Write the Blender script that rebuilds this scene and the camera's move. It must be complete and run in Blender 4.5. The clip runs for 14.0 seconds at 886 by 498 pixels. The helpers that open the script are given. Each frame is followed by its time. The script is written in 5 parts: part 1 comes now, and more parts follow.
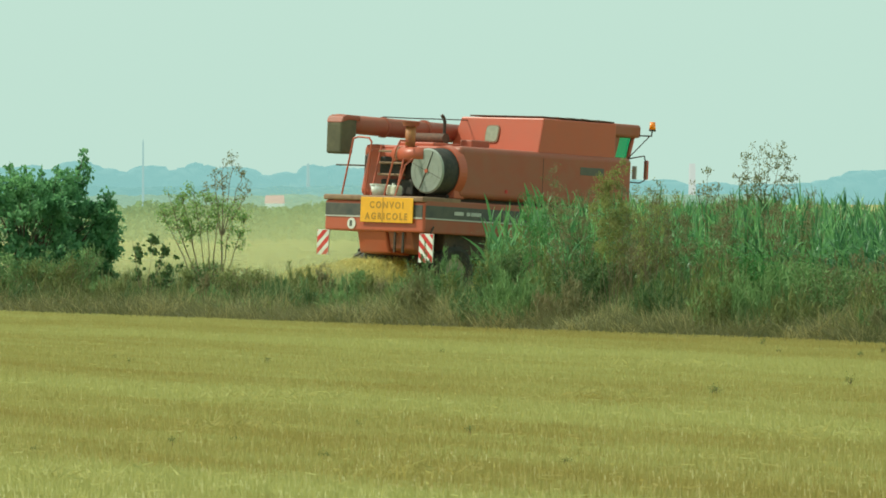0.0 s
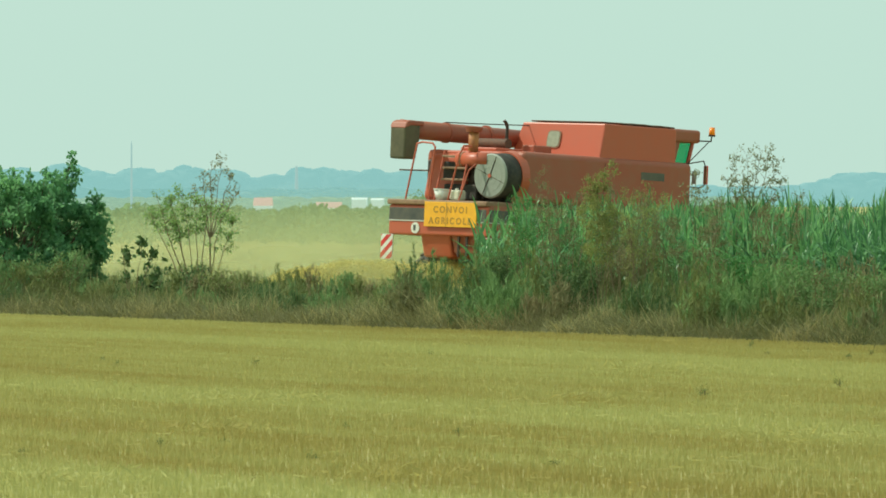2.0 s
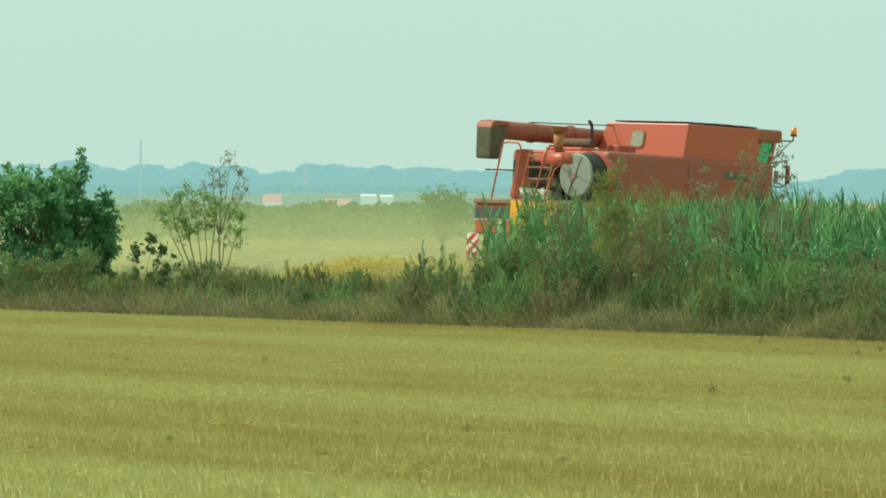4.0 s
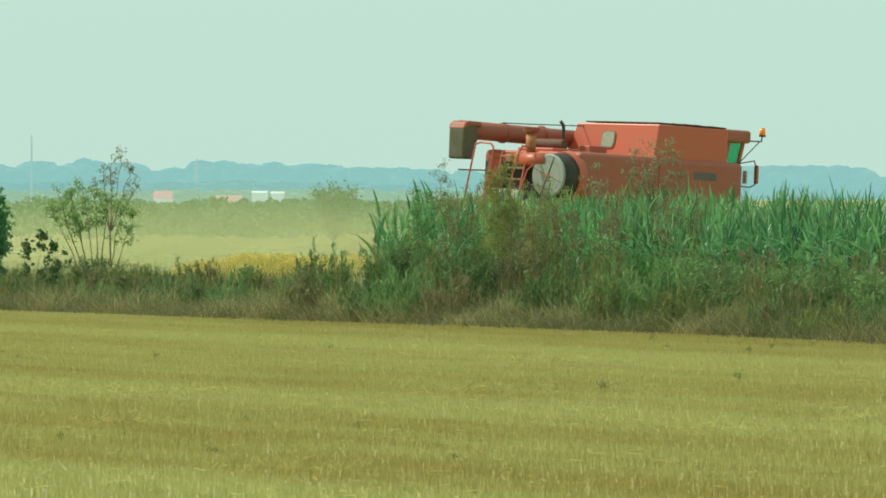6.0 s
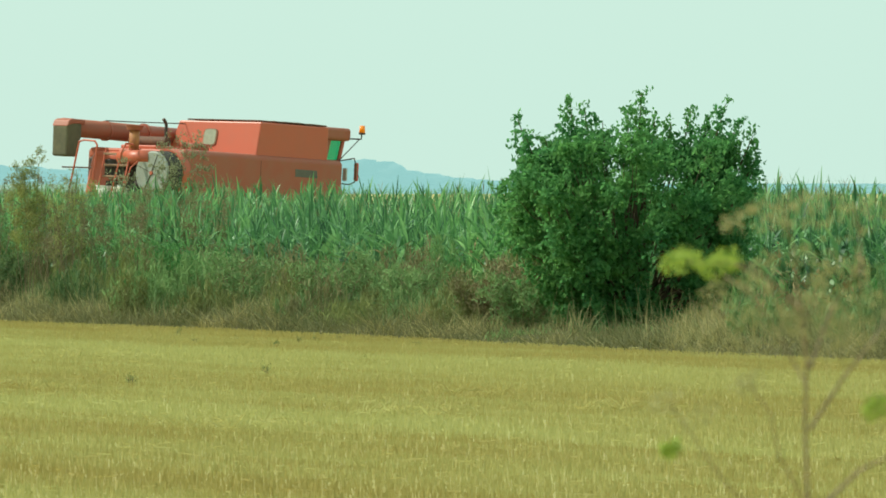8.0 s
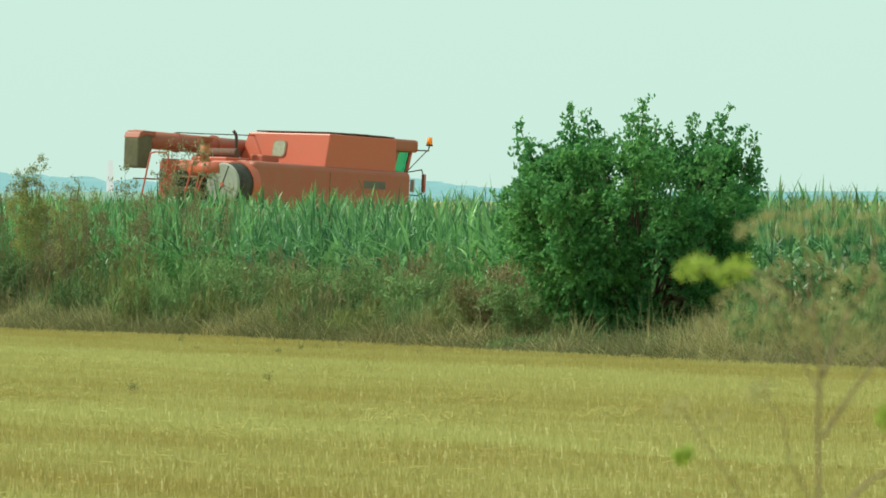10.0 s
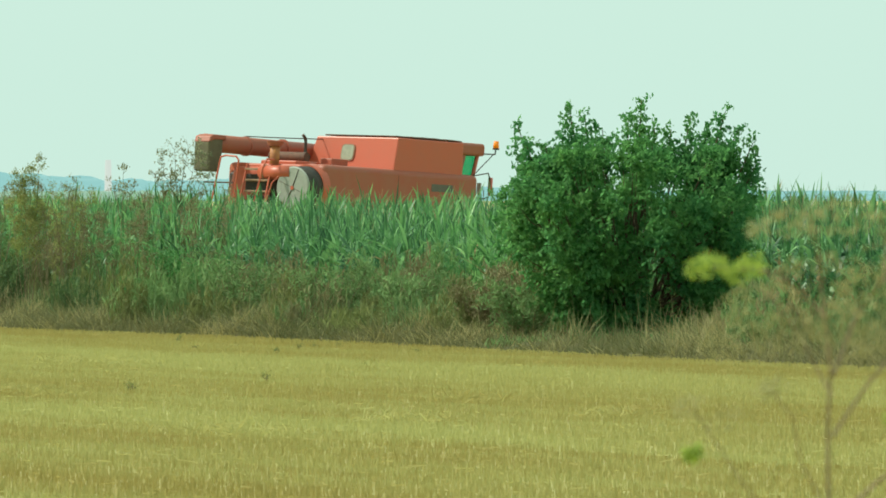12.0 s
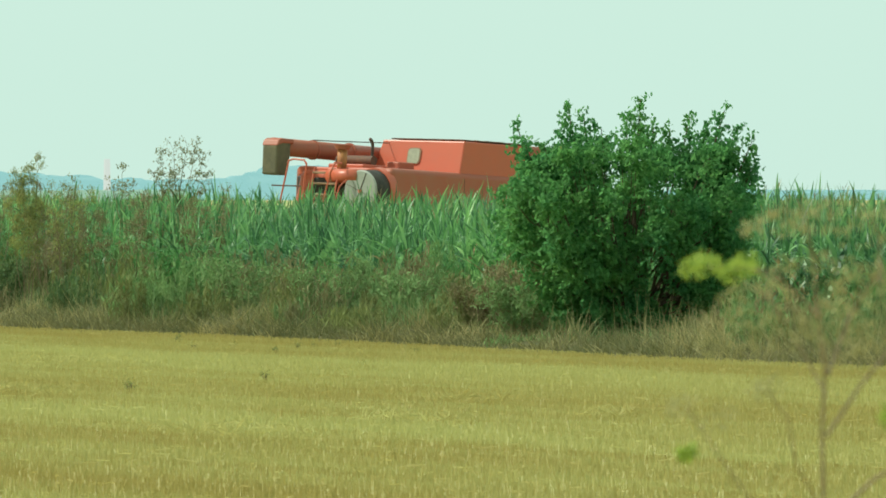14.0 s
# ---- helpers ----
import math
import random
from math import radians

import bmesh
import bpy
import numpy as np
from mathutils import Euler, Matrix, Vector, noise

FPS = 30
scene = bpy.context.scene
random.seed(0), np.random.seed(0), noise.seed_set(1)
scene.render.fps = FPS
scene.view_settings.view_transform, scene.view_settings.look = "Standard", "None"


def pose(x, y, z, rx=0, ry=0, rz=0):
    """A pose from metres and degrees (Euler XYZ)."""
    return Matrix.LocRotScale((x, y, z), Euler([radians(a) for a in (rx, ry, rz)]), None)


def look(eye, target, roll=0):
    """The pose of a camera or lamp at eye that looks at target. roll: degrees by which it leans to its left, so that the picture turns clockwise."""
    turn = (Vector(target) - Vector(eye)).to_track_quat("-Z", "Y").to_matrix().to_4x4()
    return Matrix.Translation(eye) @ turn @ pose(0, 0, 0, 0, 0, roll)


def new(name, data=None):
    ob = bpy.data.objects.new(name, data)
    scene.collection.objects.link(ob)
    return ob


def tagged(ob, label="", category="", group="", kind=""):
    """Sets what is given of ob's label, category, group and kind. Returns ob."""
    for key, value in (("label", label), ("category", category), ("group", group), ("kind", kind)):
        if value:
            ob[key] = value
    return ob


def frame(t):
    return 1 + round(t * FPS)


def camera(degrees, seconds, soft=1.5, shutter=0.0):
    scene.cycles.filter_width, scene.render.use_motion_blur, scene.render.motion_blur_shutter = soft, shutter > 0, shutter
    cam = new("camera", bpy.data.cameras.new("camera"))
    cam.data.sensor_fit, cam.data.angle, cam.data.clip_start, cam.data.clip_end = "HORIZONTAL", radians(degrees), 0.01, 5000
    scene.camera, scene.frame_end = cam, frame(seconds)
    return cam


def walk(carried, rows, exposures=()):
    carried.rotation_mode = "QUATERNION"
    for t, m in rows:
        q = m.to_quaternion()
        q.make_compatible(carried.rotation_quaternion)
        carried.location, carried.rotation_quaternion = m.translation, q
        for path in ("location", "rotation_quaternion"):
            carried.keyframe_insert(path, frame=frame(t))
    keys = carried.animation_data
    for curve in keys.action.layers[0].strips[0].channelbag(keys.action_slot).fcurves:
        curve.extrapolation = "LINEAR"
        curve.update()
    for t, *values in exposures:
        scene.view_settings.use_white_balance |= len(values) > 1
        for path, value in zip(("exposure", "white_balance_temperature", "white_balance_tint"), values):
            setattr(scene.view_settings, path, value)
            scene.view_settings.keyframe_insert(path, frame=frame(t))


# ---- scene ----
# ---------------------------------------------------------------- camera
EYE_Z = 2.3
FOV = 5.61
cam = camera(FOV, 14.0, soft=1.7)
cam.data.dof.use_dof = True
cam.data.dof.focus_distance = 165.0
cam.data.dof.aperture_fstop = 27.0

# seconds, pan to the right of +y and tilt, in degrees
PAN = [
    (0, -1.8478, -0.3438),
    (0.5, -1.8156, -0.3509),
    (1, -1.8048, -0.3438),
    (1.5, -1.7941, -0.3312),
    (2, -1.7744, -0.3295),
    (2.2, -1.7654, -0.3295),
    (3.2, -1.8120, -0.3402),
    (4.3, -1.8335, -0.3527),
    (4.5, -1.7833, -0.3500),
    (5, -1.7726, -0.3706),
    (5.5, -1.6902, -0.3617),
    (5.75, -1.4825, -0.3653),
    (6, -1.1423, -0.3724),
    (6.2, -0.7914, -0.3796),
    (6.4, -0.4226, -0.3903),
    (6.5, -0.1325, -0.3939),
    (6.7, 0.3724, -0.3975),
    (7, 0.9096, -0.4011),
    (7.2, 1.1817, -0.4011),
    (7.5, 1.4575, -0.4047),
    (7.75, 1.6831, -0.4118),
    (8, 1.8514, -0.4118),
    (8.2, 1.7869, -0.3903),
    (9.2, 1.8191, -0.3724),
    (10.3, 1.8406, -0.3617),
    (10.5, 1.8406, -0.3617),
    (11, 1.8478, -0.3653),
    (12, 1.8514, -0.3671),
    (13, 1.8514, -0.3724),
    (14, 1.8585, -0.3724),
]
EXPOSURE = [(0, -0.06, 6270, -2.2), (6.3, -0.06, 6270, -2.2), (7.7, 0.11, 6290, 0.0), (14, 0.11, 6290, 0.0)]
walk(cam, [(t, pose(0, 0, EYE_Z, 90 + tilt, 0, -pan)) for t, pan, tilt in PAN], EXPOSURE)

# ---------------------------------------------------------------- light
SUN_FROM = Vector((-0.88, 0.12, 1.0)).normalized()
world = bpy.data.worlds.new("world")
scene.world = world
world.use_nodes = True
wn, wl = world.node_tree.nodes, world.node_tree.links
sky = wn.new("ShaderNodeTexSky")
sky.sky_type = 'NISHITA'
sky.sun_disc = False
sky.sun_elevation = math.asin(SUN_FROM.z)
sky.sun_rotation = math.atan2(SUN_FROM.x, SUN_FROM.y)
sky.air_density, sky.dust_density, sky.ozone_density = 1.0, 3.0, 1.0
haze = wn.new("ShaderNodeMix")
haze.data_type = 'RGBA'
haze.inputs[0].default_value = 0.9
haze.inputs[7].default_value = (6.0, 7.65, 6.75, 1)
wl.new(sky.outputs[0], haze.inputs[6])
wl.new(haze.outputs[2], wn["Background"].inputs[0])
wn["Background"].inputs[1].default_value = 0.11

sun = new("sun", bpy.data.lights.new("sun", "SUN"))
sun.data.energy = 4.0
sun.data.angle = radians(0.6)
sun.data.color = (1.0, 0.93, 0.80)
sun.matrix_basis = look(SUN_FROM * 50, (0, 0, 0))


# ---------------------------------------------------------------- materials
def material(name, base, rough=0.7, metal=0.0, vary=0.25, grain=8.0, bump=0.2, island=0.0, second=None,
             stretch=(1, 1, 1), rows=False, transmit=0.0, spread=0.5, emit=None, emit_strength=0.0):
    """A surface with variation at two scales, and per piece where island is set."""
    m = bpy.data.materials.new(name)
    m.use_nodes = True
    n, l = m.node_tree.nodes, m.node_tree.links
    b = n["Principled BSDF"]
    b.inputs["Roughness"].default_value = rough
    b.inputs["Metallic"].default_value = metal
    co = n.new("ShaderNodeTexCoord")
    mp = n.new("ShaderNodeMapping")
    mp.inputs["Scale"].default_value = stretch
    if rows:   # streaks along the drilled rows
        mp.vector_type = 'TEXTURE'
        mp.inputs["Rotation"].default_value = (0, 0, radians(-67.8))
    l.new(co.outputs["Object"], mp.inputs["Vector"])
    big = n.new("ShaderNodeTexNoise")
    big.inputs["Scale"].default_value = grain * 0.12
    big.inputs["Detail"].default_value = 5
    fine = n.new("ShaderNodeTexNoise")
    fine.inputs["Scale"].default_value = grain
    fine.inputs["Detail"].default_value = 6
    l.new(mp.outputs[0], big.inputs["Vector"])
    l.new(mp.outputs[0], fine.inputs["Vector"])
    add = n.new("ShaderNodeMath")
    add.operation = 'ADD'
    l.new(big.outputs["Fac"], add.inputs[0])
    l.new(fine.outputs["Fac"], add.inputs[1])
    if rows:   # broad bands left by the passes of the machine, 12 m apart
        band = n.new("ShaderNodeTexWave")
        band.bands_direction = 'Y'
        band.inputs["Scale"].default_value = 0.0262
        band.inputs["Distortion"].default_value = 1.2
        band.inputs["Detail Scale"].default_value = 6.0
        band.inputs["Phase Offset"].default_value = 1.15
        l.new(mp.outputs[0], band.inputs["Vector"])
        half = n.new("ShaderNodeMath")
        half.operation = 'MULTIPLY_ADD'
        half.inputs[1].default_value, half.inputs[2].default_value = 0.19, -0.12
        l.new(band.outputs["Fac"], half.inputs[0])
        both = n.new("ShaderNodeMath")
        both.operation = 'ADD'
        l.new(add.outputs[0], both.inputs[0])
        l.new(half.outputs[0], both.inputs[1])
        add = both
    ramp = n.new("ShaderNodeMapRange")
    ramp.inputs[1].default_value, ramp.inputs[2].default_value = 1.0 - spread / 2, 1.0 + spread / 2
    l.new(add.outputs[0], ramp.inputs[0])
    two = second or [c * (1 - vary) for c in base]
    mix = n.new("ShaderNodeMix")
    mix.data_type = 'RGBA'
    mix.inputs[6].default_value = (*base, 1)
    mix.inputs[7].default_value = (*two, 1)
    l.new(ramp.outputs[0], mix.inputs[0])
    col = mix.outputs[2]
    if island:
        src = n.new("ShaderNodeNewGeometry").outputs["Random Per Island"]
        hsv = n.new("ShaderNodeHueSaturation")
        val = n.new("ShaderNodeMapRange")
        k = island
        val.inputs[3].default_value, val.inputs[4].default_value = 1 - k, 1 + k
        l.new(src, val.inputs[0])
        l.new(val.outputs[0], hsv.inputs["Value"])
        hue = n.new("ShaderNodeMapRange")
        hue.inputs[3].default_value, hue.inputs[4].default_value = 0.5 + 0.05 * k, 0.5 - 0.05 * k
        l.new(src, hue.inputs[0])
        l.new(hue.outputs[0], hsv.inputs["Hue"])
        l.new(col, hsv.inputs["Color"])
        col = hsv.outputs[0]
    l.new(col, b.inputs["Base Color"])
    if bump:
        bp = n.new("ShaderNodeBump")
        bp.inputs["Strength"].default_value = bump
        bp.inputs["Distance"].default_value = 0.02
        l.new(fine.outputs["Fac"], bp.inputs["Height"])
        l.new(bp.outputs[0], b.inputs["Normal"])
    if transmit:
        tr = n.new("ShaderNodeBsdfTranslucent")
        l.new(col, tr.inputs[0])
        ms = n.new("ShaderNodeMixShader")
        ms.inputs[0].default_value = transmit
        l.new(b.outputs[0], ms.inputs[1])
        l.new(tr.outputs[0], ms.inputs[2])
        l.new(ms.outputs[0], n["Material Output"].inputs["Surface"])
    if emit:
        b.inputs["Emission Color"].default_value = (*emit, 1)
        b.inputs["Emission Strength"].default_value = emit_strength
    return m


M_SOIL = material("stubble_ground", (0.385, 0.355, 0.13), 0.95, grain=2.6, bump=0.2, second=(0.30, 0.245, 0.072), spread=0.4, rows=True, stretch=(14, 1, 1))
M_STUBBLE = material("straw_stubble", (0.475, 0.45, 0.172), 0.85, grain=2.6, bump=0, second=(0.395, 0.325, 0.10), island=0.04, transmit=0.5, rows=True, stretch=(14, 1, 1), spread=0.4)
M_THATCH = material("dead_thatch", (0.15, 0.125, 0.045), 0.95, grain=5, bump=0.6, second=(0.085, 0.085, 0.035), spread=0.5)
M_DRY = material("dry_grass", (0.205, 0.195, 0.085), 0.9, grain=1.3, bump=0, second=(0.13, 0.138, 0.052), island=0.2, transmit=0.35, spread=0.35)
M_TUSSOCK = material("dry_tussock", (0.40, 0.36, 0.165), 0.85, grain=2, bump=0, second=(0.33, 0.29, 0.12), island=0.25, transmit=0.4)
M_GRASS = material("verge_grass", (0.245, 0.28, 0.09), 0.9, grain=0.9, bump=0, second=(0.175, 0.19, 0.064), island=0.22, transmit=0.3, spread=0.35)
M_WEED = material("green_weed", (0.225, 0.35, 0.125), 0.9, grain=1.1, bump=0, second=(0.15, 0.25, 0.09), island=0.16, transmit=0.3, spread=0.35)
M_WEED_FRESH = material("fresh_weed", (0.13, 0.33, 0.09), 0.9, grain=1.5, bump=0, second=(0.08, 0.20, 0.06), island=0.16, transmit=0.35, spread=0.4)
M_DARKWEED = material("dark_weed", (0.13, 0.205, 0.068), 0.8, grain=2, bump=0, second=(0.10, 0.165, 0.056), island=0.3, transmit=0.25)
M_RUSTY = material("seeding_weed", (0.30, 0.25, 0.125), 0.9, grain=2, bump=0, second=(0.19, 0.20, 0.085), island=0.2, transmit=0.3)
M_CORN = material("maize_leaf", (0.205, 0.415, 0.145), 0.45, grain=2.5, bump=0, second=(0.095, 0.235, 0.095), island=0.5, transmit=0.38, spread=0.4)
M_HUSK = material("dead_maize_leaf", (0.36, 0.30, 0.15), 0.85, grain=3, bump=0, second=(0.26, 0.20, 0.09), island=0.3, transmit=0.3)
M_TASSEL = material("maize_tassel", (0.30, 0.25, 0.11), 0.8, grain=2, bump=0, island=0.3)
M_LEAF = material("dark_leaf", (0.155, 0.345, 0.095), 0.85, grain=2.2, bump=0, second=(0.10, 0.285, 0.10), island=0.14, transmit=0.64, spread=0.4)
# Paler copy of dark_leaf, lightened to lift the bush's shade and paint haze.
M_LEAF_BUSH_LIT = material("bush_leaf_lit", (0.21, 0.41, 0.17), 0.8, grain=4, bump=0, second=(0.145, 0.32, 0.15), island=0.14, transmit=0.6, spread=0.4)
M_LEAF_PALE = material("sapling_leaf", (0.32, 0.47, 0.14), 0.8, grain=2, bump=0, second=(0.26, 0.39, 0.13), island=0.2, transmit=0.45)
M_LEAF_BROWN = material("thin_leaf", (0.36, 0.345, 0.20), 0.75, grain=2, bump=0, second=(0.25, 0.265, 0.13), island=0.3, transmit=0.45)
M_PLUME = material("plume_weed", (0.32, 0.38, 0.11), 0.85, grain=2, bump=0, second=(0.28, 0.26, 0.09), island=0.2, transmit=0.4)
M_BARK = material("bark", (0.13, 0.09, 0.055), 0.9, grain=14, bump=0.5, stretch=(1, 1, 0.25))
M_WHEAT = material("fresh_straw", (0.72, 0.62, 0.20), 0.75, grain=0.5, bump=0, second=(0.62, 0.53, 0.16), island=0.25, transmit=0.35)
M_UMBEL = material("umbel_green", (0.44, 0.56, 0.10), 0.8, grain=20, bump=0.1, island=0.3, transmit=0.4)
M_UMBEL_DRY = material("umbel_dry", (0.41, 0.38, 0.17), 0.85, grain=20, bump=0.1, island=0.3, transmit=0.35)
M_STEM = material("weed_stem", (0.25, 0.18, 0.095), 0.8, grain=30, bump=0.2)

M_RED = material("harvester_red", (0.50, 0.098, 0.046), 0.42, grain=3.0, bump=0.03, second=(0.43, 0.108, 0.058), spread=0.8)
M_RED_DUSTY = material("dusty_red", (0.36, 0.078, 0.042), 0.55, grain=4.0, bump=0.05, second=(0.30, 0.115, 0.068), spread=0.9)
M_BLACK = material("black_rubber", (0.022, 0.022, 0.02), 0.75, grain=12, bump=0.2, second=(0.06, 0.05, 0.035))
M_SPOUT = material("dusty_rubber", (0.075, 0.07, 0.042), 0.8, grain=6, bump=0.1, second=(0.13, 0.115, 0.065))
# Grey lightened towards blue, painting in the sky's reflection.
M_SCREEN = material("screen_mesh", (0.30, 0.32, 0.27), 0.5, grain=60, bump=0.2, second=(0.25, 0.265, 0.22))
M_DARK_METAL = material("dark_metal", (0.05, 0.04, 0.035), 0.6, metal=0.4, grain=15, bump=0.2, second=(0.10, 0.06, 0.04))
M_STRIPE = material("charcoal_stripe", (0.055, 0.06, 0.055), 0.5, grain=5, bump=0.02, second=(0.11, 0.10, 0.08))
M_SILVER = material("silver_line", (0.55, 0.54, 0.48), 0.5, grain=5, bump=0.02)
M_SIGN = material("amber_sign", (0.86, 0.42, 0.02), 0.45, grain=6, bump=0.02, second=(0.75, 0.36, 0.03))
M_SIGN_TEXT = material("sign_text", (0.50, 0.26, 0.03), 0.5, grain=6, bump=0)
M_WHITE = material("white_paint", (0.78, 0.78, 0.74), 0.5, grain=6, bump=0.02, second=(0.62, 0.60, 0.53))
M_WARN_RED = material("warning_red", (0.62, 0.035, 0.03), 0.45, grain=6, bump=0.02)
M_CREAM = material("cream_plastic", (0.66, 0.62, 0.48), 0.5, grain=9, bump=0.05, second=(0.48, 0.44, 0.33))
M_AMBER = material("amber_lens", (0.95, 0.25, 0.01), 0.2, grain=6, bump=0, emit=(1, 0.25, 0.01), emit_strength=0.15)
M_DECK = material("deck_plate", (0.30, 0.19, 0.11), 0.7, grain=9, bump=0.2, second=(0.22, 0.12, 0.07))
M_FUNNEL = material("ochre_paint", (0.46, 0.20, 0.05), 0.6, grain=9, bump=0.1, second=(0.34, 0.12, 0.05))
M_RUST = material("rusty_metal", (0.16, 0.075, 0.045), 0.75, metal=0.2, grain=12, bump=0.2, second=(0.09, 0.055, 0.04))
M_RIM = material("rim_paint", (0.42, 0.36, 0.25), 0.5, grain=8, bump=0.1)
M_TINT = material("tank_pane", (0.38, 0.40, 0.29), 0.25, grain=8, bump=0)
M_MIRROR = material("mirror_glass", (0.8, 0.8, 0.8), 0.05, metal=1, grain=2, bump=0)


def glass(name, tint):
    m = bpy.data.materials.new(name)
    m.use_nodes = True
    n, l = m.node_tree.nodes, m.node_tree.links
    clear = n.new("ShaderNodeBsdfTransparent")
    clear.inputs[0].default_value = (*tint, 1)
    gloss = n.new("ShaderNodeBsdfGlossy")
    gloss.inputs["Roughness"].default_value = 0.05
    ms = n.new("ShaderNodeMixShader")
    ms.inputs[0].default_value = 0.08
    l.new(clear.outputs[0], ms.inputs[1])
    l.new(gloss.outputs[0], ms.inputs[2])
    l.new(ms.outputs[0], n["Material Output"].inputs["Surface"])
    return m


M_CAB_GLASS = glass("green_cab_glass", (0.32, 0.74, 0.56))


def distant(name, base, haze_glow, strength, grain):
    """Far things: the haze of kilometres of lit air is painted on as emission."""
    return material(name, base, 1.0, grain=grain, bump=0, vary=0.25, emit=haze_glow, emit_strength=strength)


# Base colours nearly black; the blue is haze put in as emission.
M_HAZED_WOOD = distant("far_woods", (0.006, 0.01, 0.01), (0.31, 0.56, 0.545), 0.98, 0.05)
M_HAZED_WOOD_2 = distant("mid_woods", (0.006, 0.01, 0.01), (0.29, 0.53, 0.505), 0.95, 0.05)
# Haze over the bushes painted as emission; only part of the colour is leaf.
M_HAZED_BUSH = distant("hazed_far_leaf", (0.07, 0.115, 0.04), (0.33, 0.45, 0.21), 0.48, 0.15)
# Scrub almost black itself; the haze's green is painted as emission.
M_HAZED_SCRUB = distant("hazed_scrub", (0.03, 0.05, 0.03), (0.36, 0.53, 0.40), 0.9, 0.05)
# Walls, roofs, brick and poles glow only to carry painted haze.
M_FAR_WALL = distant("far_wall", (0.4, 0.4, 0.38), (0.55, 0.75, 0.72), 0.6, 0.2)
M_FAR_ROOF = distant("far_roof", (0.16, 0.08, 0.06), (0.66, 0.54, 0.47), 0.72, 0.2)
M_HAZED_BRICK = distant("hazed_brick", (0.03, 0.02, 0.02), (0.66, 0.695, 0.645), 0.93, 0.2)
M_FAR_POLE = distant("far_pole", (0.05, 0.05, 0.05), (0.43, 0.63, 0.61), 0.82, 0.2)


# ---------------------------------------------------------------- mesh helpers
def mesh_object(name, bm, mat, smooth=False):
    me = bpy.data.meshes.new(name)
    bm.to_mesh(me)
    bm.free()
    if smooth:
        for p in me.polygons:
            p.use_smooth = True
    me.materials.append(mat)
    return new(name, me)


def part(name, bm, mat, parent, label="", smooth=False):
    ob = mesh_object(name, bm, mat, smooth)
    ob.parent = parent
    if label:
        ob["label"] = label
    return ob


def arrays_object(name, pieces, mats):
    """One mesh from numpy pieces: a list of (vertices, faces, material index)."""
    vs, fs, mi, at = [], [], [], 0
    for v, f, k in pieces:
        if not len(v):
            continue
        vs.append(v)
        fs.append(f + at)
        mi.append(np.full(len(f), k))
        at += len(v)
    v, f, mi = np.concatenate(vs), np.concatenate(fs), np.concatenate(mi)
    me = bpy.data.meshes.new(name)
    me.vertices.add(len(v))
    me.vertices.foreach_set("co", v.astype(np.float32).ravel())
    me.loops.add(f.size)
    me.loops.foreach_set("vertex_index", f.astype(np.int32).ravel())
    me.polygons.add(len(f))
    me.polygons.foreach_set("loop_start", np.arange(0, f.size, 4, dtype=np.int32))
    me.polygons.foreach_set("material_index", mi.astype(np.int32))
    for m in mats:
        me.materials.append(m)
    me.update(calc_edges=True)
    return new(name, me)


def blades(rng, base, length, width, lean, droop, segs=3, az=None, tip=0.05):
    """Bent tapering strips that stand on base points."""
    n = len(base)
    az = rng.uniform(0, 2 * np.pi, n) if az is None else az
    out = np.stack([np.cos(az), np.sin(az), np.zeros(n)], 1)
    turn = az + np.pi / 2 + rng.normal(0, 0.5, n)
    side = np.stack([np.cos(turn), np.sin(turn), np.zeros(n)], 1)
    length, width, lean, droop = [np.broadcast_to(np.asarray(q, float), (n,)) for q in (length, width, lean, droop)]
    verts = []
    for s in np.linspace(0, 1, segs + 1):
        run = (lean * s + droop * s * s) * length
        rise = (s - 0.75 * droop * s * s) * length
        c = base + out * run[:, None]
        c[:, 2] += rise
        w = width * (tip + (1 - tip) * (1 - s) ** 0.6 * min(1, 0.45 + 3 * s)) / 2
        verts += [c - side * w[:, None], c + side * w[:, None]]
    v = np.stack(verts, 1).reshape(-1, 3)
    k = 2 * (segs + 1)
    quad = np.array([[2 * i, 2 * i + 1, 2 * i + 3, 2 * i + 2] for i in range(segs)])
    f = (np.arange(n)[:, None, None] * k + quad[None]).reshape(-1, 4)
    return v, f


def leaves(rng, centre, size, flat=0.0, aspect=0.5):
    """Pointed leaves of one folded quad each, turned at random."""
    n = len(centre)
    size = np.broadcast_to(np.asarray(size, float), (n,))[:, None]
    a = rng.normal(size=(n, 3))
    a[:, 2] -= flat
    a /= np.linalg.norm(a, axis=1, keepdims=True)
    b = np.cross(a, rng.normal(size=(n, 3)))
    b /= np.linalg.norm(b, axis=1, keepdims=True)
    c = np.cross(a, b)
    v = np.stack([centre - a * size * 0.5, centre + b * size * aspect * 0.5 + c * size * 0.1,
                  centre + a * size * 0.5, centre - b * size * aspect * 0.5 + c * size * 0.1], 1).reshape(-1, 3)
    f = np.arange(4 * n).reshape(-1, 4)
    return v, f


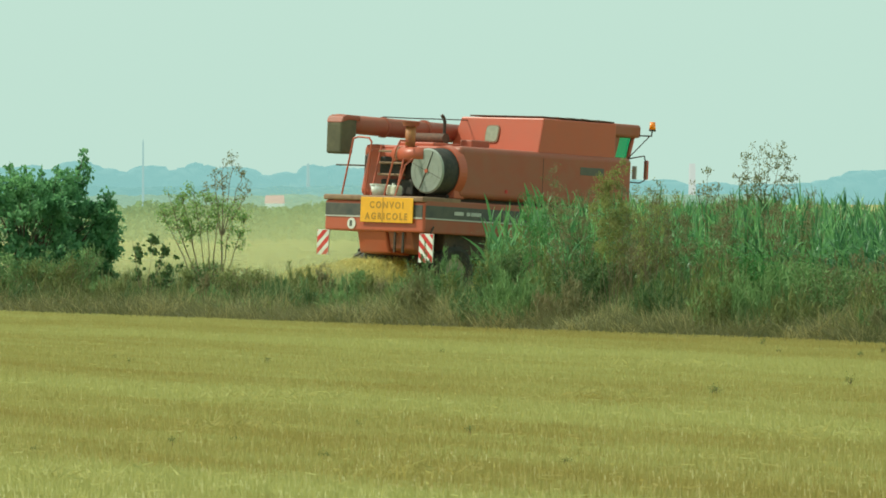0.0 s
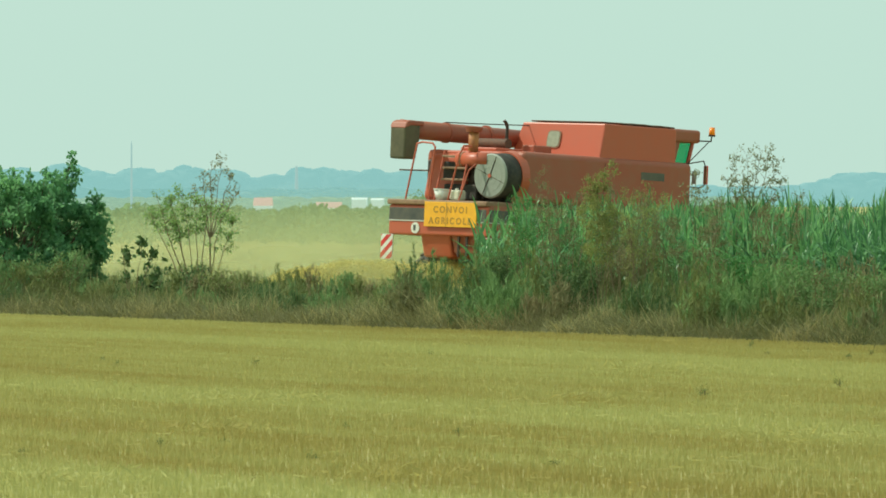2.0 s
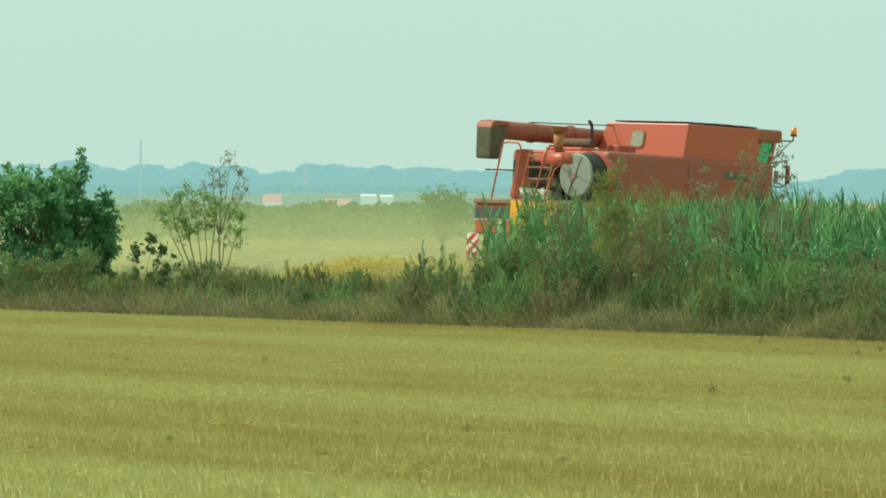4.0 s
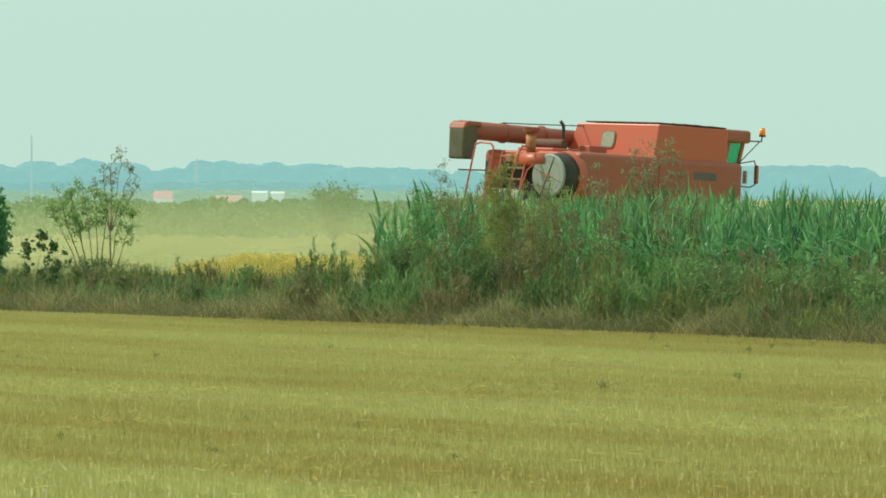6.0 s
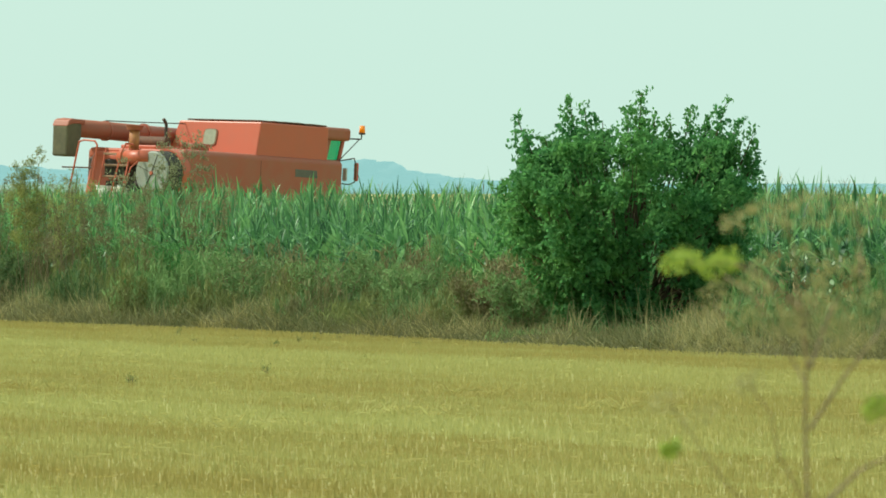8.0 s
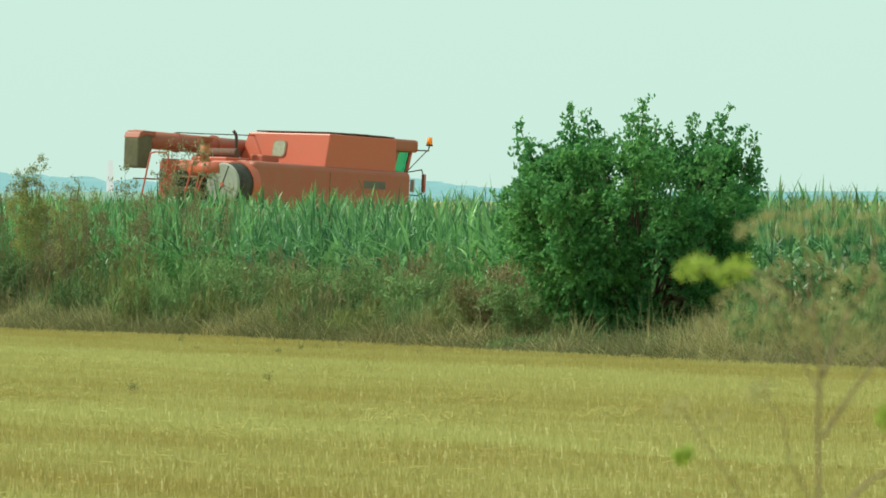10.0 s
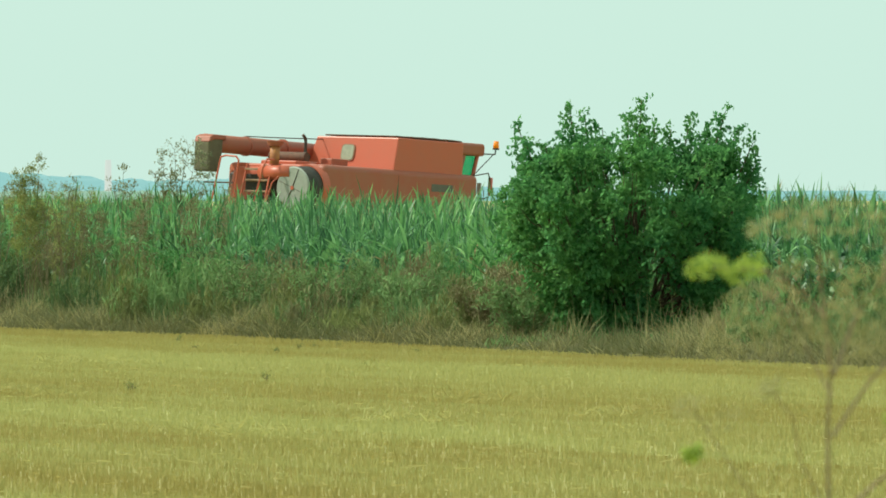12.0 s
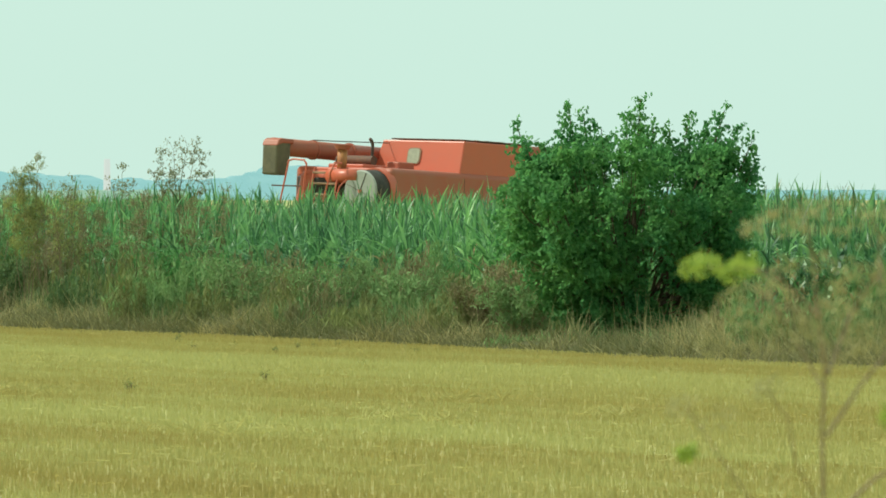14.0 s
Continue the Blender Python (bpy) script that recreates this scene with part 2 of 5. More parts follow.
def limb(pts, radii, sides=5):
    """A tapered tube along points."""
    pts = np.asarray(pts, float)
    v, f = [], []
    for i, p in enumerate(pts):
        d = pts[min(i + 1, len(pts) - 1)] - pts[max(i - 1, 0)]
        d /= np.linalg.norm(d) + 1e-9
        x = np.cross(d, (0.3, 0.9, 0.2))
        x /= np.linalg.norm(x) + 1e-9
        y = np.cross(d, x)
        for k in range(sides):
            a = 2 * np.pi * k / sides
            v.append(p + radii[i] * (x * np.cos(a) + y * np.sin(a)))
    for i in range(len(pts) - 1):
        for k in range(sides):
            q = (k + 1) % sides
            f.append((i * sides + k, i * sides + q, (i + 1) * sides + q, (i + 1) * sides + k))
    return np.array(v), np.array(f)


def box(bm, x0, x1, y0, y1, z0, z1, bevel=0.02, m=None, segs=2):
    g = bmesh.ops.create_cube(bm, size=1)["verts"]
    for v in g:
        v.co = Vector((x0 + (v.co.x + 0.5) * (x1 - x0), y0 + (v.co.y + 0.5) * (y1 - y0), z0 + (v.co.z + 0.5) * (z1 - z0)))
    if bevel:
        es = list({e for v in g for e in v.link_edges})
        g2 = bmesh.ops.bevel(bm, geom=es, offset=bevel, segments=segs, affect='EDGES', profile=0.5)
        g = list({v for f in g2["faces"] for v in f.verts} | {v for v in g if v.is_valid})
    if m:
        bmesh.ops.transform(bm, matrix=m, verts=g)
    return bm


def rod(bm, p, q, r, r2=None, sides=12, caps=True):
    p, q = Vector(p), Vector(q)
    d = q - p
    m = Matrix.Translation((p + q) / 2) @ d.to_track_quat("Z", "Y").to_matrix().to_4x4()
    bmesh.ops.create_cone(bm, cap_ends=caps, segments=sides, radius1=r, radius2=r if r2 is None else r2, depth=d.length, matrix=m)
    return bm


def bent(bm, pts, r, sides=8):
    for a, b in zip(pts, pts[1:]):
        rod(bm, a, b, r, sides=sides)
    for p in pts[1:-1]:
        bmesh.ops.create_uvsphere(bm, u_segments=8, v_segments=6, radius=r * 1.02, matrix=Matrix.Translation(p))
    return bm


def prism(bm, outline, y0, y1, bevel=0.0):
    """A plate of the outline (x, z) from y0 to y1."""
    a = [bm.verts.new((x, y0, z)) for x, z in outline]
    b = [bm.verts.new((x, y1, z)) for x, z in outline]
    n = len(outline)
    fs = [bm.faces.new(a), bm.faces.new(b[::-1])]
    for i in range(n):
        j = (i + 1) % n
        fs.append(bm.faces.new((a[j], a[i], b[i], b[j])))
    bmesh.ops.recalc_face_normals(bm, faces=fs)
    if bevel:
        bmesh.ops.bevel(bm, geom=list({e for f in fs for e in f.edges}), offset=bevel, segments=2, affect='EDGES', profile=0.5)
    return bm


# ---------------------------------------------------------------- the lie of the land
HEADING = radians(43)
AHEAD = Vector((math.sin(HEADING), math.cos(HEADING)))
START = Vector((-7.04, 200.0))
EDGE_A, EDGE_B = np.array([-14.7, 181.0]), np.array([9.83, 121.0])
EDGE_DIR = (EDGE_B - EDGE_A) / np.linalg.norm(EDGE_B - EDGE_A)
EDGE_OUT = np.array([-EDGE_DIR[1], EDGE_DIR[0]])   # away from the stubble, into the verge


def land(x, y):
    """Height of the ground: level, falling gently away beyond the maize."""
    s = (x - START.x) * AHEAD.x + (y - START.y) * AHEAD.y
    s = np.clip(s, 0, 17.5)
    fall = -0.022 * s - 0.00057 * s * s
    return fall * np.clip((y - 190) / 8, 0, 1)


def along(s, back):
    """Points s metres along the gently bending field edge and so far behind it."""
    s, back = np.asarray(s, float), np.asarray(back, float)
    bend = np.interp(s, (3, 15, 26, 36, 44, 52, 60, 66), (-2.0, -1.6, -1.3, -0.7, -0.6, -1.2, -2.0, -2.5))
    back = back + bend * np.clip(1 - back / 4, 0, 1)
    p = EDGE_A[None] + s[:, None] * EDGE_DIR[None] + back[:, None] * EDGE_OUT[None]
    return np.stack([p[:, 0], p[:, 1], np.zeros(len(s))], 1)


def spot(u, d):
    """A place on the ground at d metres, u in thousandths of the distance to the right of the view's middle line."""
    return Vector((u * d / 1000, d, 0))


def ground():
    xs = np.unique(np.concatenate([np.linspace(-4500, -60, 12), np.linspace(-50, 50, 51), np.linspace(60, 4500, 12)]))
    ys = np.unique(np.concatenate([[-300, -50], np.linspace(0, 180, 31), np.linspace(184, 240, 29), np.linspace(260, 4900, 24)]))
    gx, gy = np.meshgrid(xs, ys)
    v = np.stack([gx.ravel(), gy.ravel(), land(gx.ravel(), gy.ravel())], 1)
    w = len(xs)
    i, j = np.meshgrid(np.arange(w - 1), np.arange(len(ys) - 1))
    a = (j * w + i).ravel()
    f = np.stack([a, a + 1, a + w + 1, a + w], 1)
    ob = arrays_object("ground", [(v, f, 0)], [M_SOIL])
    return tagged(ob, "flat harvested farmland with pale straw-coloured stubble", "ground", kind="structure")


ground()


# ---------------------------------------------------------------- stubble field
def stubble():
    rng = np.random.default_rng(3)
    rows = []
    L = 150.0
    for k in range(330):
        back = -0.3 - k * 0.125
        n = int(L * 33)
        s = rng.uniform(-14, L - 14, n)
        s += 0.05 * np.sin(s * 23)
        p = along(s, back + rng.normal(0, 0.03, n))
        side = np.abs(p[:, 0]) < (0.052 * 2 * p[:, 1] + 1.5)
        ok = (p[:, 1] > 60) & side
        rows.append(p[ok])
    p = np.concatenate(rows)
    n = len(p)
    lie = p[:, :2] @ EDGE_DIR, p[:, :2] @ EDGE_OUT
    streak = np.array([noise.noise((a * 0.10, b * 0.9, 4.0)) + 0.7 * noise.noise((a * 0.35, b * 2.6, 8.0)) for a, b in zip(lie[0][::8], lie[1][::8])])
    swath = np.clip(1 + 0.75 * np.repeat(streak, 8)[:n], 0.45, 1.7)
    v, f = blades(rng, p, rng.uniform(0.062, 0.09, n) * (0.8 + 0.2 * swath), rng.uniform(0.008, 0.016, n), rng.normal(0, 0.15, n), 0.0, segs=1,
                  az=rng.normal(-2.3, 0.5, n), tip=0.5)
    m = n // 120      # cut straw lying flat between the rows
    q = p[rng.choice(n, m)] + np.stack([rng.normal(0, .1, m), rng.normal(0, .1, m), rng.uniform(.04, .08, m)], 1)
    a, ln, w = rng.uniform(0, 2 * np.pi, m), rng.uniform(0.06, 0.2, m) / 2, rng.uniform(0.004, 0.009, m)
    d = np.stack([np.cos(a) * ln, np.sin(a) * ln, rng.normal(0, 0.006, m)], 1)
    e = np.stack([-np.sin(a) * w, np.cos(a) * w, np.full(m, 0.003)], 1)
    v2, f2 = np.stack([q - d - e, q + d - e, q + d + e, q - d + e], 1).reshape(-1, 3), np.arange(4 * m).reshape(-1, 4)
    ob = arrays_object("stubble", [(v, f, 0), (v2, f2, 0)], [M_STUBBLE])
    tagged(ob, "short golden cereal stubble in drilled rows", "stubble", kind="stuff")


stubble()


# ---------------------------------------------------------------- verge along the field edge
def verge_bank():
    """The uneven strip of dead thatch and dark earth under the verge."""
    ss, bs = np.arange(-40, 92, 0.35), np.array([0.05, 0.16, 0.3, 0.55, 0.85, 1.2, 1.7, 2.3, 3.1, 4.2, 5.6])
    gs, gb = np.meshgrid(ss, bs)
    v = along(gs.ravel(), gb.ravel())
    lump = np.array([noise.noise((a * 0.6, b * 0.9, 2.0)) + 0.6 * noise.noise((a * 2.1, b * 2.4, 7.0)) for a, b in zip(gs.ravel(), gb.ravel())])
    v[:, 2] = np.clip(gb.ravel() / 0.5, 0, 1) * (0.10 + 0.09 * lump) * np.clip((5.6 - gb.ravel()) / 0.6, 0, 1) + 0.005
    w = len(ss)
    i, j = np.meshgrid(np.arange(w - 1), np.arange(len(bs) - 1))
    a = (j * w + i).ravel()
    ob = arrays_object("verge_bank", [(v, np.stack([a, a + 1, a + w + 1, a + w], 1), 0)], [M_THATCH])
    return tagged(ob, "uneven bank of dead grass and dark earth at the field edge", "ground", kind="structure")


def verge():
    rng = np.random.default_rng(5)
    L = 76.0
    pieces = []

    def lump(s, b, f, seed):
        return np.array([noise.noise((x * f, y * f * 1.4, seed)) for x, y in zip(s, b)])
    # matted low fringe of dead grass, lying every way
    n = 46000
    s, b = rng.uniform(-10, L, n), rng.gamma(1.25, 0.5, n)
    q = lump(s, b, 0.55, 9.0)
    h = rng.uniform(0.10, 0.42, n) * (1 + 0.9 * q) * np.clip(0.5 + b, 0, 1) * (1 - 0.45 * np.exp(-((s - 54.5) / 2.4) ** 2))
    pale = q + rng.normal(0, 0.25, n) > 0.30
    base = along(s, b)
    for sel, mi in ((pale, 3), (~pale, 0)):
        c = int(sel.sum())
        pieces.append((*blades(rng, base[sel], h[sel] * 1.5, rng.uniform(0.008, 0.018, c), rng.uniform(0.2, 1.5, c), rng.uniform(0, 0.7, c), 3), mi))
    # uneven grass behind it, in clumps of green and olive
    n = 62000
    s, b = rng.uniform(-10, L, n), rng.uniform(0.5, 5.0, n)
    c1, c2 = lump(s, b, 0.42, 3.1), lump(s, b, 1.3, 5.7)
    open_run = np.clip((s - 7) / 4, 0, 1) * np.clip((30 - s) / 4, 0, 1)
    h = (0.36 + 0.14 * b) * (1 + 0.9 * c1 + 0.7 * c2) * rng.uniform(0.5, 1.25, n) * (1 - 0.12 * open_run)
    h = np.minimum(h, rng.uniform(0.7, 1.0, n)) * (1 - 0.5 * np.exp(-((s - 54.5) / 2.4) ** 2))
    green = c1 + 0.8 * c2 + 0.16 * (b - 1.6) + rng.normal(0, 0.22, n)
    base = along(s, b)
    for sel, mi in ((green > 0.32, 2), ((green > 0.0) & (green <= 0.32), 1), (green <= 0.0, 0)):
        c = int(sel.sum())
        pieces.append((*blades(rng, base[sel], h[sel], rng.uniform(0.008, 0.024, c), rng.uniform(0, 0.6, c), rng.uniform(0, 0.6, c), 3), mi))
    # flowering culms that stand clear of it
    n = 2600
    s, b = rng.uniform(-10, L, n), rng.uniform(0.8, 4.8, n)
    pieces.append((*blades(rng, along(s, b), rng.uniform(0.5, 0.95, n) + 0.08 * b, 0.010, rng.uniform(0, 0.3, n), rng.uniform(0, 0.2, n), 3), 3))
    ob = arrays_object("verge_grass", pieces, [M_DRY, M_GRASS, M_DARKWEED, M_TUSSOCK])
    tagged(ob, "uncut green and straw-dry grass along the field edge", "grass", kind="stuff")


def weeds():
    """Leafy weeds before the maize: domes of leafy shoots, thicker towards the near end."""
    rng = np.random.default_rng(8)
    pieces = []
    for i in range(215):
        if i < 155:
            b = rng.uniform(0.5, 4.5)
            s = 26.6 - 2.6 * b + (49 + 2.6 * b) * rng.uniform() ** 0.94
            h = (rng.uniform(0.35, 0.75) + 0.15 * b + rng.uniform() ** 3 * 0.5) * (0.72 if 44 < s < 58 else 1) * (0.3 if 51.5 < s < 57.5 and b < 2.0 else 1)
            kind = rng.choice([0, 0, 0, 0, 1, 1, 2, 2, 3, 4]) if b > 1.2 else rng.choice([0, 0, 2, 2, 3, 4])
        else:
            b = rng.uniform(0.9, 4.6)
            s = rng.uniform(-8, 25 - 2.6 * b)
            h, kind = rng.uniform(0.22, 0.5) + 0.08 * b, rng.choice([0, 2, 2, 2, 4])
        o = along([s], [b])[0]
        r = rng.uniform(0.3, 0.7)
        for _ in range(int(26 * r / 0.45)):
            az, q = rng.uniform(0, 6.28), rng.uniform() ** 0.5
            foot = o + np.array([math.cos(az), math.sin(az), 0]) * r * 0.55 * q
            hh = h * (1.12 - 0.5 * q * q) * rng.uniform(0.7, 1.12)
            top = foot + np.array([math.cos(az) * r * 0.5 * q, math.sin(az) * r * 0.5 * q, hh])
            m = int(36 * (0.6 + hh))
            w = rng.uniform(0.12, 1.03, m)[:, None]
            c = foot + (top - foot) * w + rng.normal(0, 0.05, (m, 3)) * (1.25 - 0.8 * w)
            pieces.append((*leaves(rng, c, rng.uniform(0.07, 0.20, m), flat=-2.2, aspect=0.13), kind))
            pieces.append((*blades(rng, foot[None], np.array([hh]), 0.012, rng.uniform(0, 0.2), 0.0, 2, np.array([az]), 0.5), kind))
    ob = arrays_object("field_weeds", pieces, [M_WEED, M_WEED_FRESH, M_GRASS, M_RUSTY, M_DARKWEED])
    tagged(ob, "tangled leafy green weeds growing in front of the maize", "weeds", kind="stuff")


verge_bank()
verge()
weeds()


def corn_field():
    rng = np.random.default_rng(11)
    pts = []
    for r in range(22):
        back = 4.8 + 0.75 * r
        n = int(120 / 0.17)
        s = np.linspace(-34, 86, n) + rng.normal(0, 0.04, n)
        p = along(s, np.full(n, back) + rng.normal(0, 0.06, n))
        u = p[:, 0] / p[:, 1] * 1000
        keep = rng.uniform(size=n) < (1.0 if r < 9 else 0.55) * np.where(u < -18.5, 0.22, 1.0)
        cross = (p[:, 0] - START.x) * AHEAD.y - (p[:, 1] - START.y) * AHEAD.x
        keep &= (cross > 1.2) & (u > -27.5 + np.abs(rng.normal(0, 2.6, n))) & (u < 90)
        pts.append(p[keep])
    p = np.concatenate(pts)
    n = len(p)
    h = rng.normal(1.95, 0.15, n) + 0.26 * np.array([noise.noise((x * 0.55, y * 0.3, 0)) for x, y, _ in p])
    h *= 0.8 + 0.2 * np.clip((p[:, 0] / p[:, 1] * 1000 + 28) / 6, 0, 1) + 0.03 * np.clip((p[:, 0] / p[:, 1] * 1000 - 52) / 12, 0, 1)
    p[:, 2] = land(p[:, 0], p[:, 1])
    pieces = [(*blades(rng, p, h * 0.95, 0.03, 0.0, 0.0, 1, tip=0.5), 0)]
    plane = rng.uniform(0, np.pi, n)
    for k in range(12):
        q = 0.10 + 0.078 * k
        base = p.copy()
        base[:, 2] += h * q * 0.9
        az = plane + np.pi * (k % 2) + rng.normal(0, 0.35, n)
        if k < 8:      # long arching blades
            ln = (0.95 - 0.4 * abs(q - 0.45)) * rng.uniform(0.65, 1.1, n)
            lean, droop, wide = rng.uniform(0.15, 0.5, n), rng.uniform(0.35, 1.1, n), rng.uniform(0.055, 0.10, n)
        else:          # narrow upright ones at the top
            ln = rng.uniform(0.35, 0.62, n)
            lean, droop, wide = rng.uniform(0.05, 0.35, n), rng.uniform(0.0, 0.45, n), rng.uniform(0.03, 0.06, n)
        dead = rng.uniform(size=n) < (0.30 if k < 3 else 0.06 if k < 6 else 0.0)
        for sel, mi in ((~dead, 0), (dead, 2)):
            if sel.any():
                pieces.append((*blades(rng, base[sel], ln[sel], wide[sel], lean[sel], droop[sel], 4, az[sel]), mi))
    t = rng.uniform(size=n) < 0.35
    base = p[t].copy()
    base[:, 2] += h[t] * 0.93
    for k in range(3):
        c = len(base)
        pieces.append((*blades(rng, base, rng.uniform(0.14, 0.26, c), 0.014, rng.uniform(0.0, 0.4, c), 0.1, 2), 1))
    ob = arrays_object("maize_field", pieces, [M_CORN, M_TASSEL, M_HUSK])
    tagged(ob, "dense tall green maize standing in rows", "maize", kind="stuff")


corn_field()


def maize_plant(u, d, height, seed):
    rng = np.random.default_rng(seed)
    root = new("maize_plant")
    root.location = spot(u, d)
    v, f = limb([(0, 0, 0), (0.02, 0, height * 0.5), (0.05, 0.01, height * 0.92)], [0.016, 0.013, 0.006], 6)
    arrays_object("stalk", [(v, f, 0)], [M_CORN]).parent = root
    plane = rng.uniform(-0.5, 0.5)
    for k in range(12):
        q = 0.12 + 0.07 * k
        base = np.array([[0.04 * q, 0, height * q]])
        steep = 1 if k < 7 else 0.45
        v, f = blades(rng, base, rng.uniform(0.6, 0.85) * (1 if k < 9 else 0.7), rng.uniform(0.07, 0.1), 0.32 * steep, rng.uniform(0.2, 0.55) * steep, 5,
                      np.array([plane + np.pi * (k % 2) + rng.normal(0, 0.3)]))
        arrays_object("leaf", [(v, f, 0)], [M_CORN]).parent = root
    return tagged(root, "single tall green maize plant at the end of the rows", "maize plant", "maize plants at the row end")


for u, d, hh, seed in ((-27.2, 164.0, 2.05, 201), (-26.6, 163.5, 1.6, 202), (-24.8, 163.0, 1.75, 203), (-22.8, 163.5, 2.3, 204), (-22.0, 163.0, 2.4, 205), (-21.2, 162.5, 2.25, 206),
                       (-19.8, 162.5, 2.15, 207), (-25.6, 162.5, 1.4, 208), (-18.6, 162.0, 2.05, 209)):
    maize_plant(u, d, hh, seed)


def straw_swath():
    """The heaped row of fresh straw that lies along the harvester's track."""
    rng = np.random.default_rng(14)
    n = 34000
    ahead = -5.0 + 19.4 * rng.uniform(size=n)
    off = rng.normal(0, 0.42, n)
    lumpy = np.array([noise.noise((a * 0.8, 3.0, 1.0)) for a in ahead])
    top = 0.88 * np.sqrt(np.clip(1 - (off / 1.05) ** 2, 0, 1)) * (1 + 0.22 * lumpy) * np.clip((ahead + 5.0) / 4.5, 0.35, 1)
    x = START.x + 0.656 * ahead - 0.755 * (1.55 + off)
    y = START.y + 0.755 * ahead + 0.656 * (1.55 + off)
    p = np.stack([x, y, land(x, y) + top * rng.uniform(0, 1, n) ** 0.4], 1)
    v, f = leaves(rng, p, rng.uniform(0.12, 0.34, n), aspect=0.07)
    ob = arrays_object("straw_swath", [(v, f, 0)], [M_WHEAT])
    tagged(ob, "heaped row of fresh golden straw behind the harvester", "straw", kind="stuff")


straw_swath()


# ---------------------------------------------------------------- trees and shrubs
def tree(name, place, height, width, trunks, twigs, leaf_n, leaf_size, bark, leaf, label, category="tree",
         seed=1, low=0.25, spread=0.10, aspect=0.5, shape=0.8, trunk_r=0.05, ragged=0.25):
    """Tapered stems that fork into limbs and twigs, with leaves about the twigs."""
    rng = np.random.default_rng(seed)
    root = new(name)
    root.location = place
    wood, tips = [], []
    for k in range(trunks):
        az = 2 * np.pi * (k + rng.uniform(-0.35, 0.35)) / trunks
        reach = width / 2 * rng.uniform(0.15, 0.75)
        hh = height * rng.uniform(0.72, 1.0) * (1 - 0.35 * (reach / (width / 2)) ** 2)
        end = np.array([math.cos(az) * reach, math.sin(az) * reach, hh])
        path = [np.zeros(3) + np.array([math.cos(az), math.sin(az), 0]) * trunk_r]
        for q in np.linspace(0.2, 1, 6):
            path.append(np.array([end[0] * q ** shape, end[1] * q ** shape, end[2] * q]) + rng.normal(0, 0.018 * height, 3) * q)
        r = trunk_r * rng.uniform(0.7, 1.1)
        wood.append(limb(path, np.linspace(r, r * 0.15, len(path)), 6))
        for _ in range(twigs):
            q = low + (1 - low) * rng.uniform() ** 0.8
            i = min(int(q * 6), 5)
            a = path[i] + (path[i + 1] - path[i]) * (q * 6 - i)
            az2 = az + rng.normal(0, 1.1)
            ln = width * rng.uniform(0.10, 0.30) * (1.25 - 0.75 * q)
            b = a + np.array([math.cos(az2) * ln, math.sin(az2) * ln, ln * rng.uniform(0.15, 1.1)])
            mid = (a + b) / 2 + rng.normal(0, 0.05 * ln + 0.01, 3)
            wood.append(limb([a, mid, b], [r * 0.35 * (1.2 - q), r * 0.22 * (1.2 - q), r * 0.06], 4))
            for z in rng.uniform(0.35, 1.08, 3):
                tips.append(a + (b - a) * z)
    pieces = [(v, f, 0) for v, f in wood]
    t = arrays_object("trunk", pieces, [bark])
    t.parent = root
    tips = np.array(tips)
    tips = tips[tips[:, 2] > 0.06 * height]
    per = rng.gamma(1.0 / max(ragged, 0.05), 1.0, len(tips))
    per = np.maximum(1, np.round(per / per.sum() * leaf_n)).astype(int)
    c = np.repeat(tips, per, 0)
    c = c + rng.normal(0, spread, c.shape)
    c[:, 2] = np.maximum(c[:, 2], 0.05)
    v, f = leaves(rng, c, rng.uniform(0.6, 1.2, len(c)) * leaf_size, flat=0.5, aspect=aspect)
    crown = arrays_object("crown", [(v, f, 0)], [leaf])
    crown.parent = root
    return tagged(root, label, category)


def shoots(rng, feet, tops, per, size, aspect, spread):
    """Leaves set along short shoots, denser at the tips, hanging a little."""
    k = np.repeat(np.arange(len(feet)), per)
    q = rng.uniform(0.1, 1.08, len(k))[:, None] ** 0.75
    c = feet[k] + (tops[k] - feet[k]) * q + rng.normal(0, spread, (len(k), 3))
    return leaves(rng, c, rng.uniform(0.65, 1.25, len(k)) * size, flat=0.9, aspect=aspect)


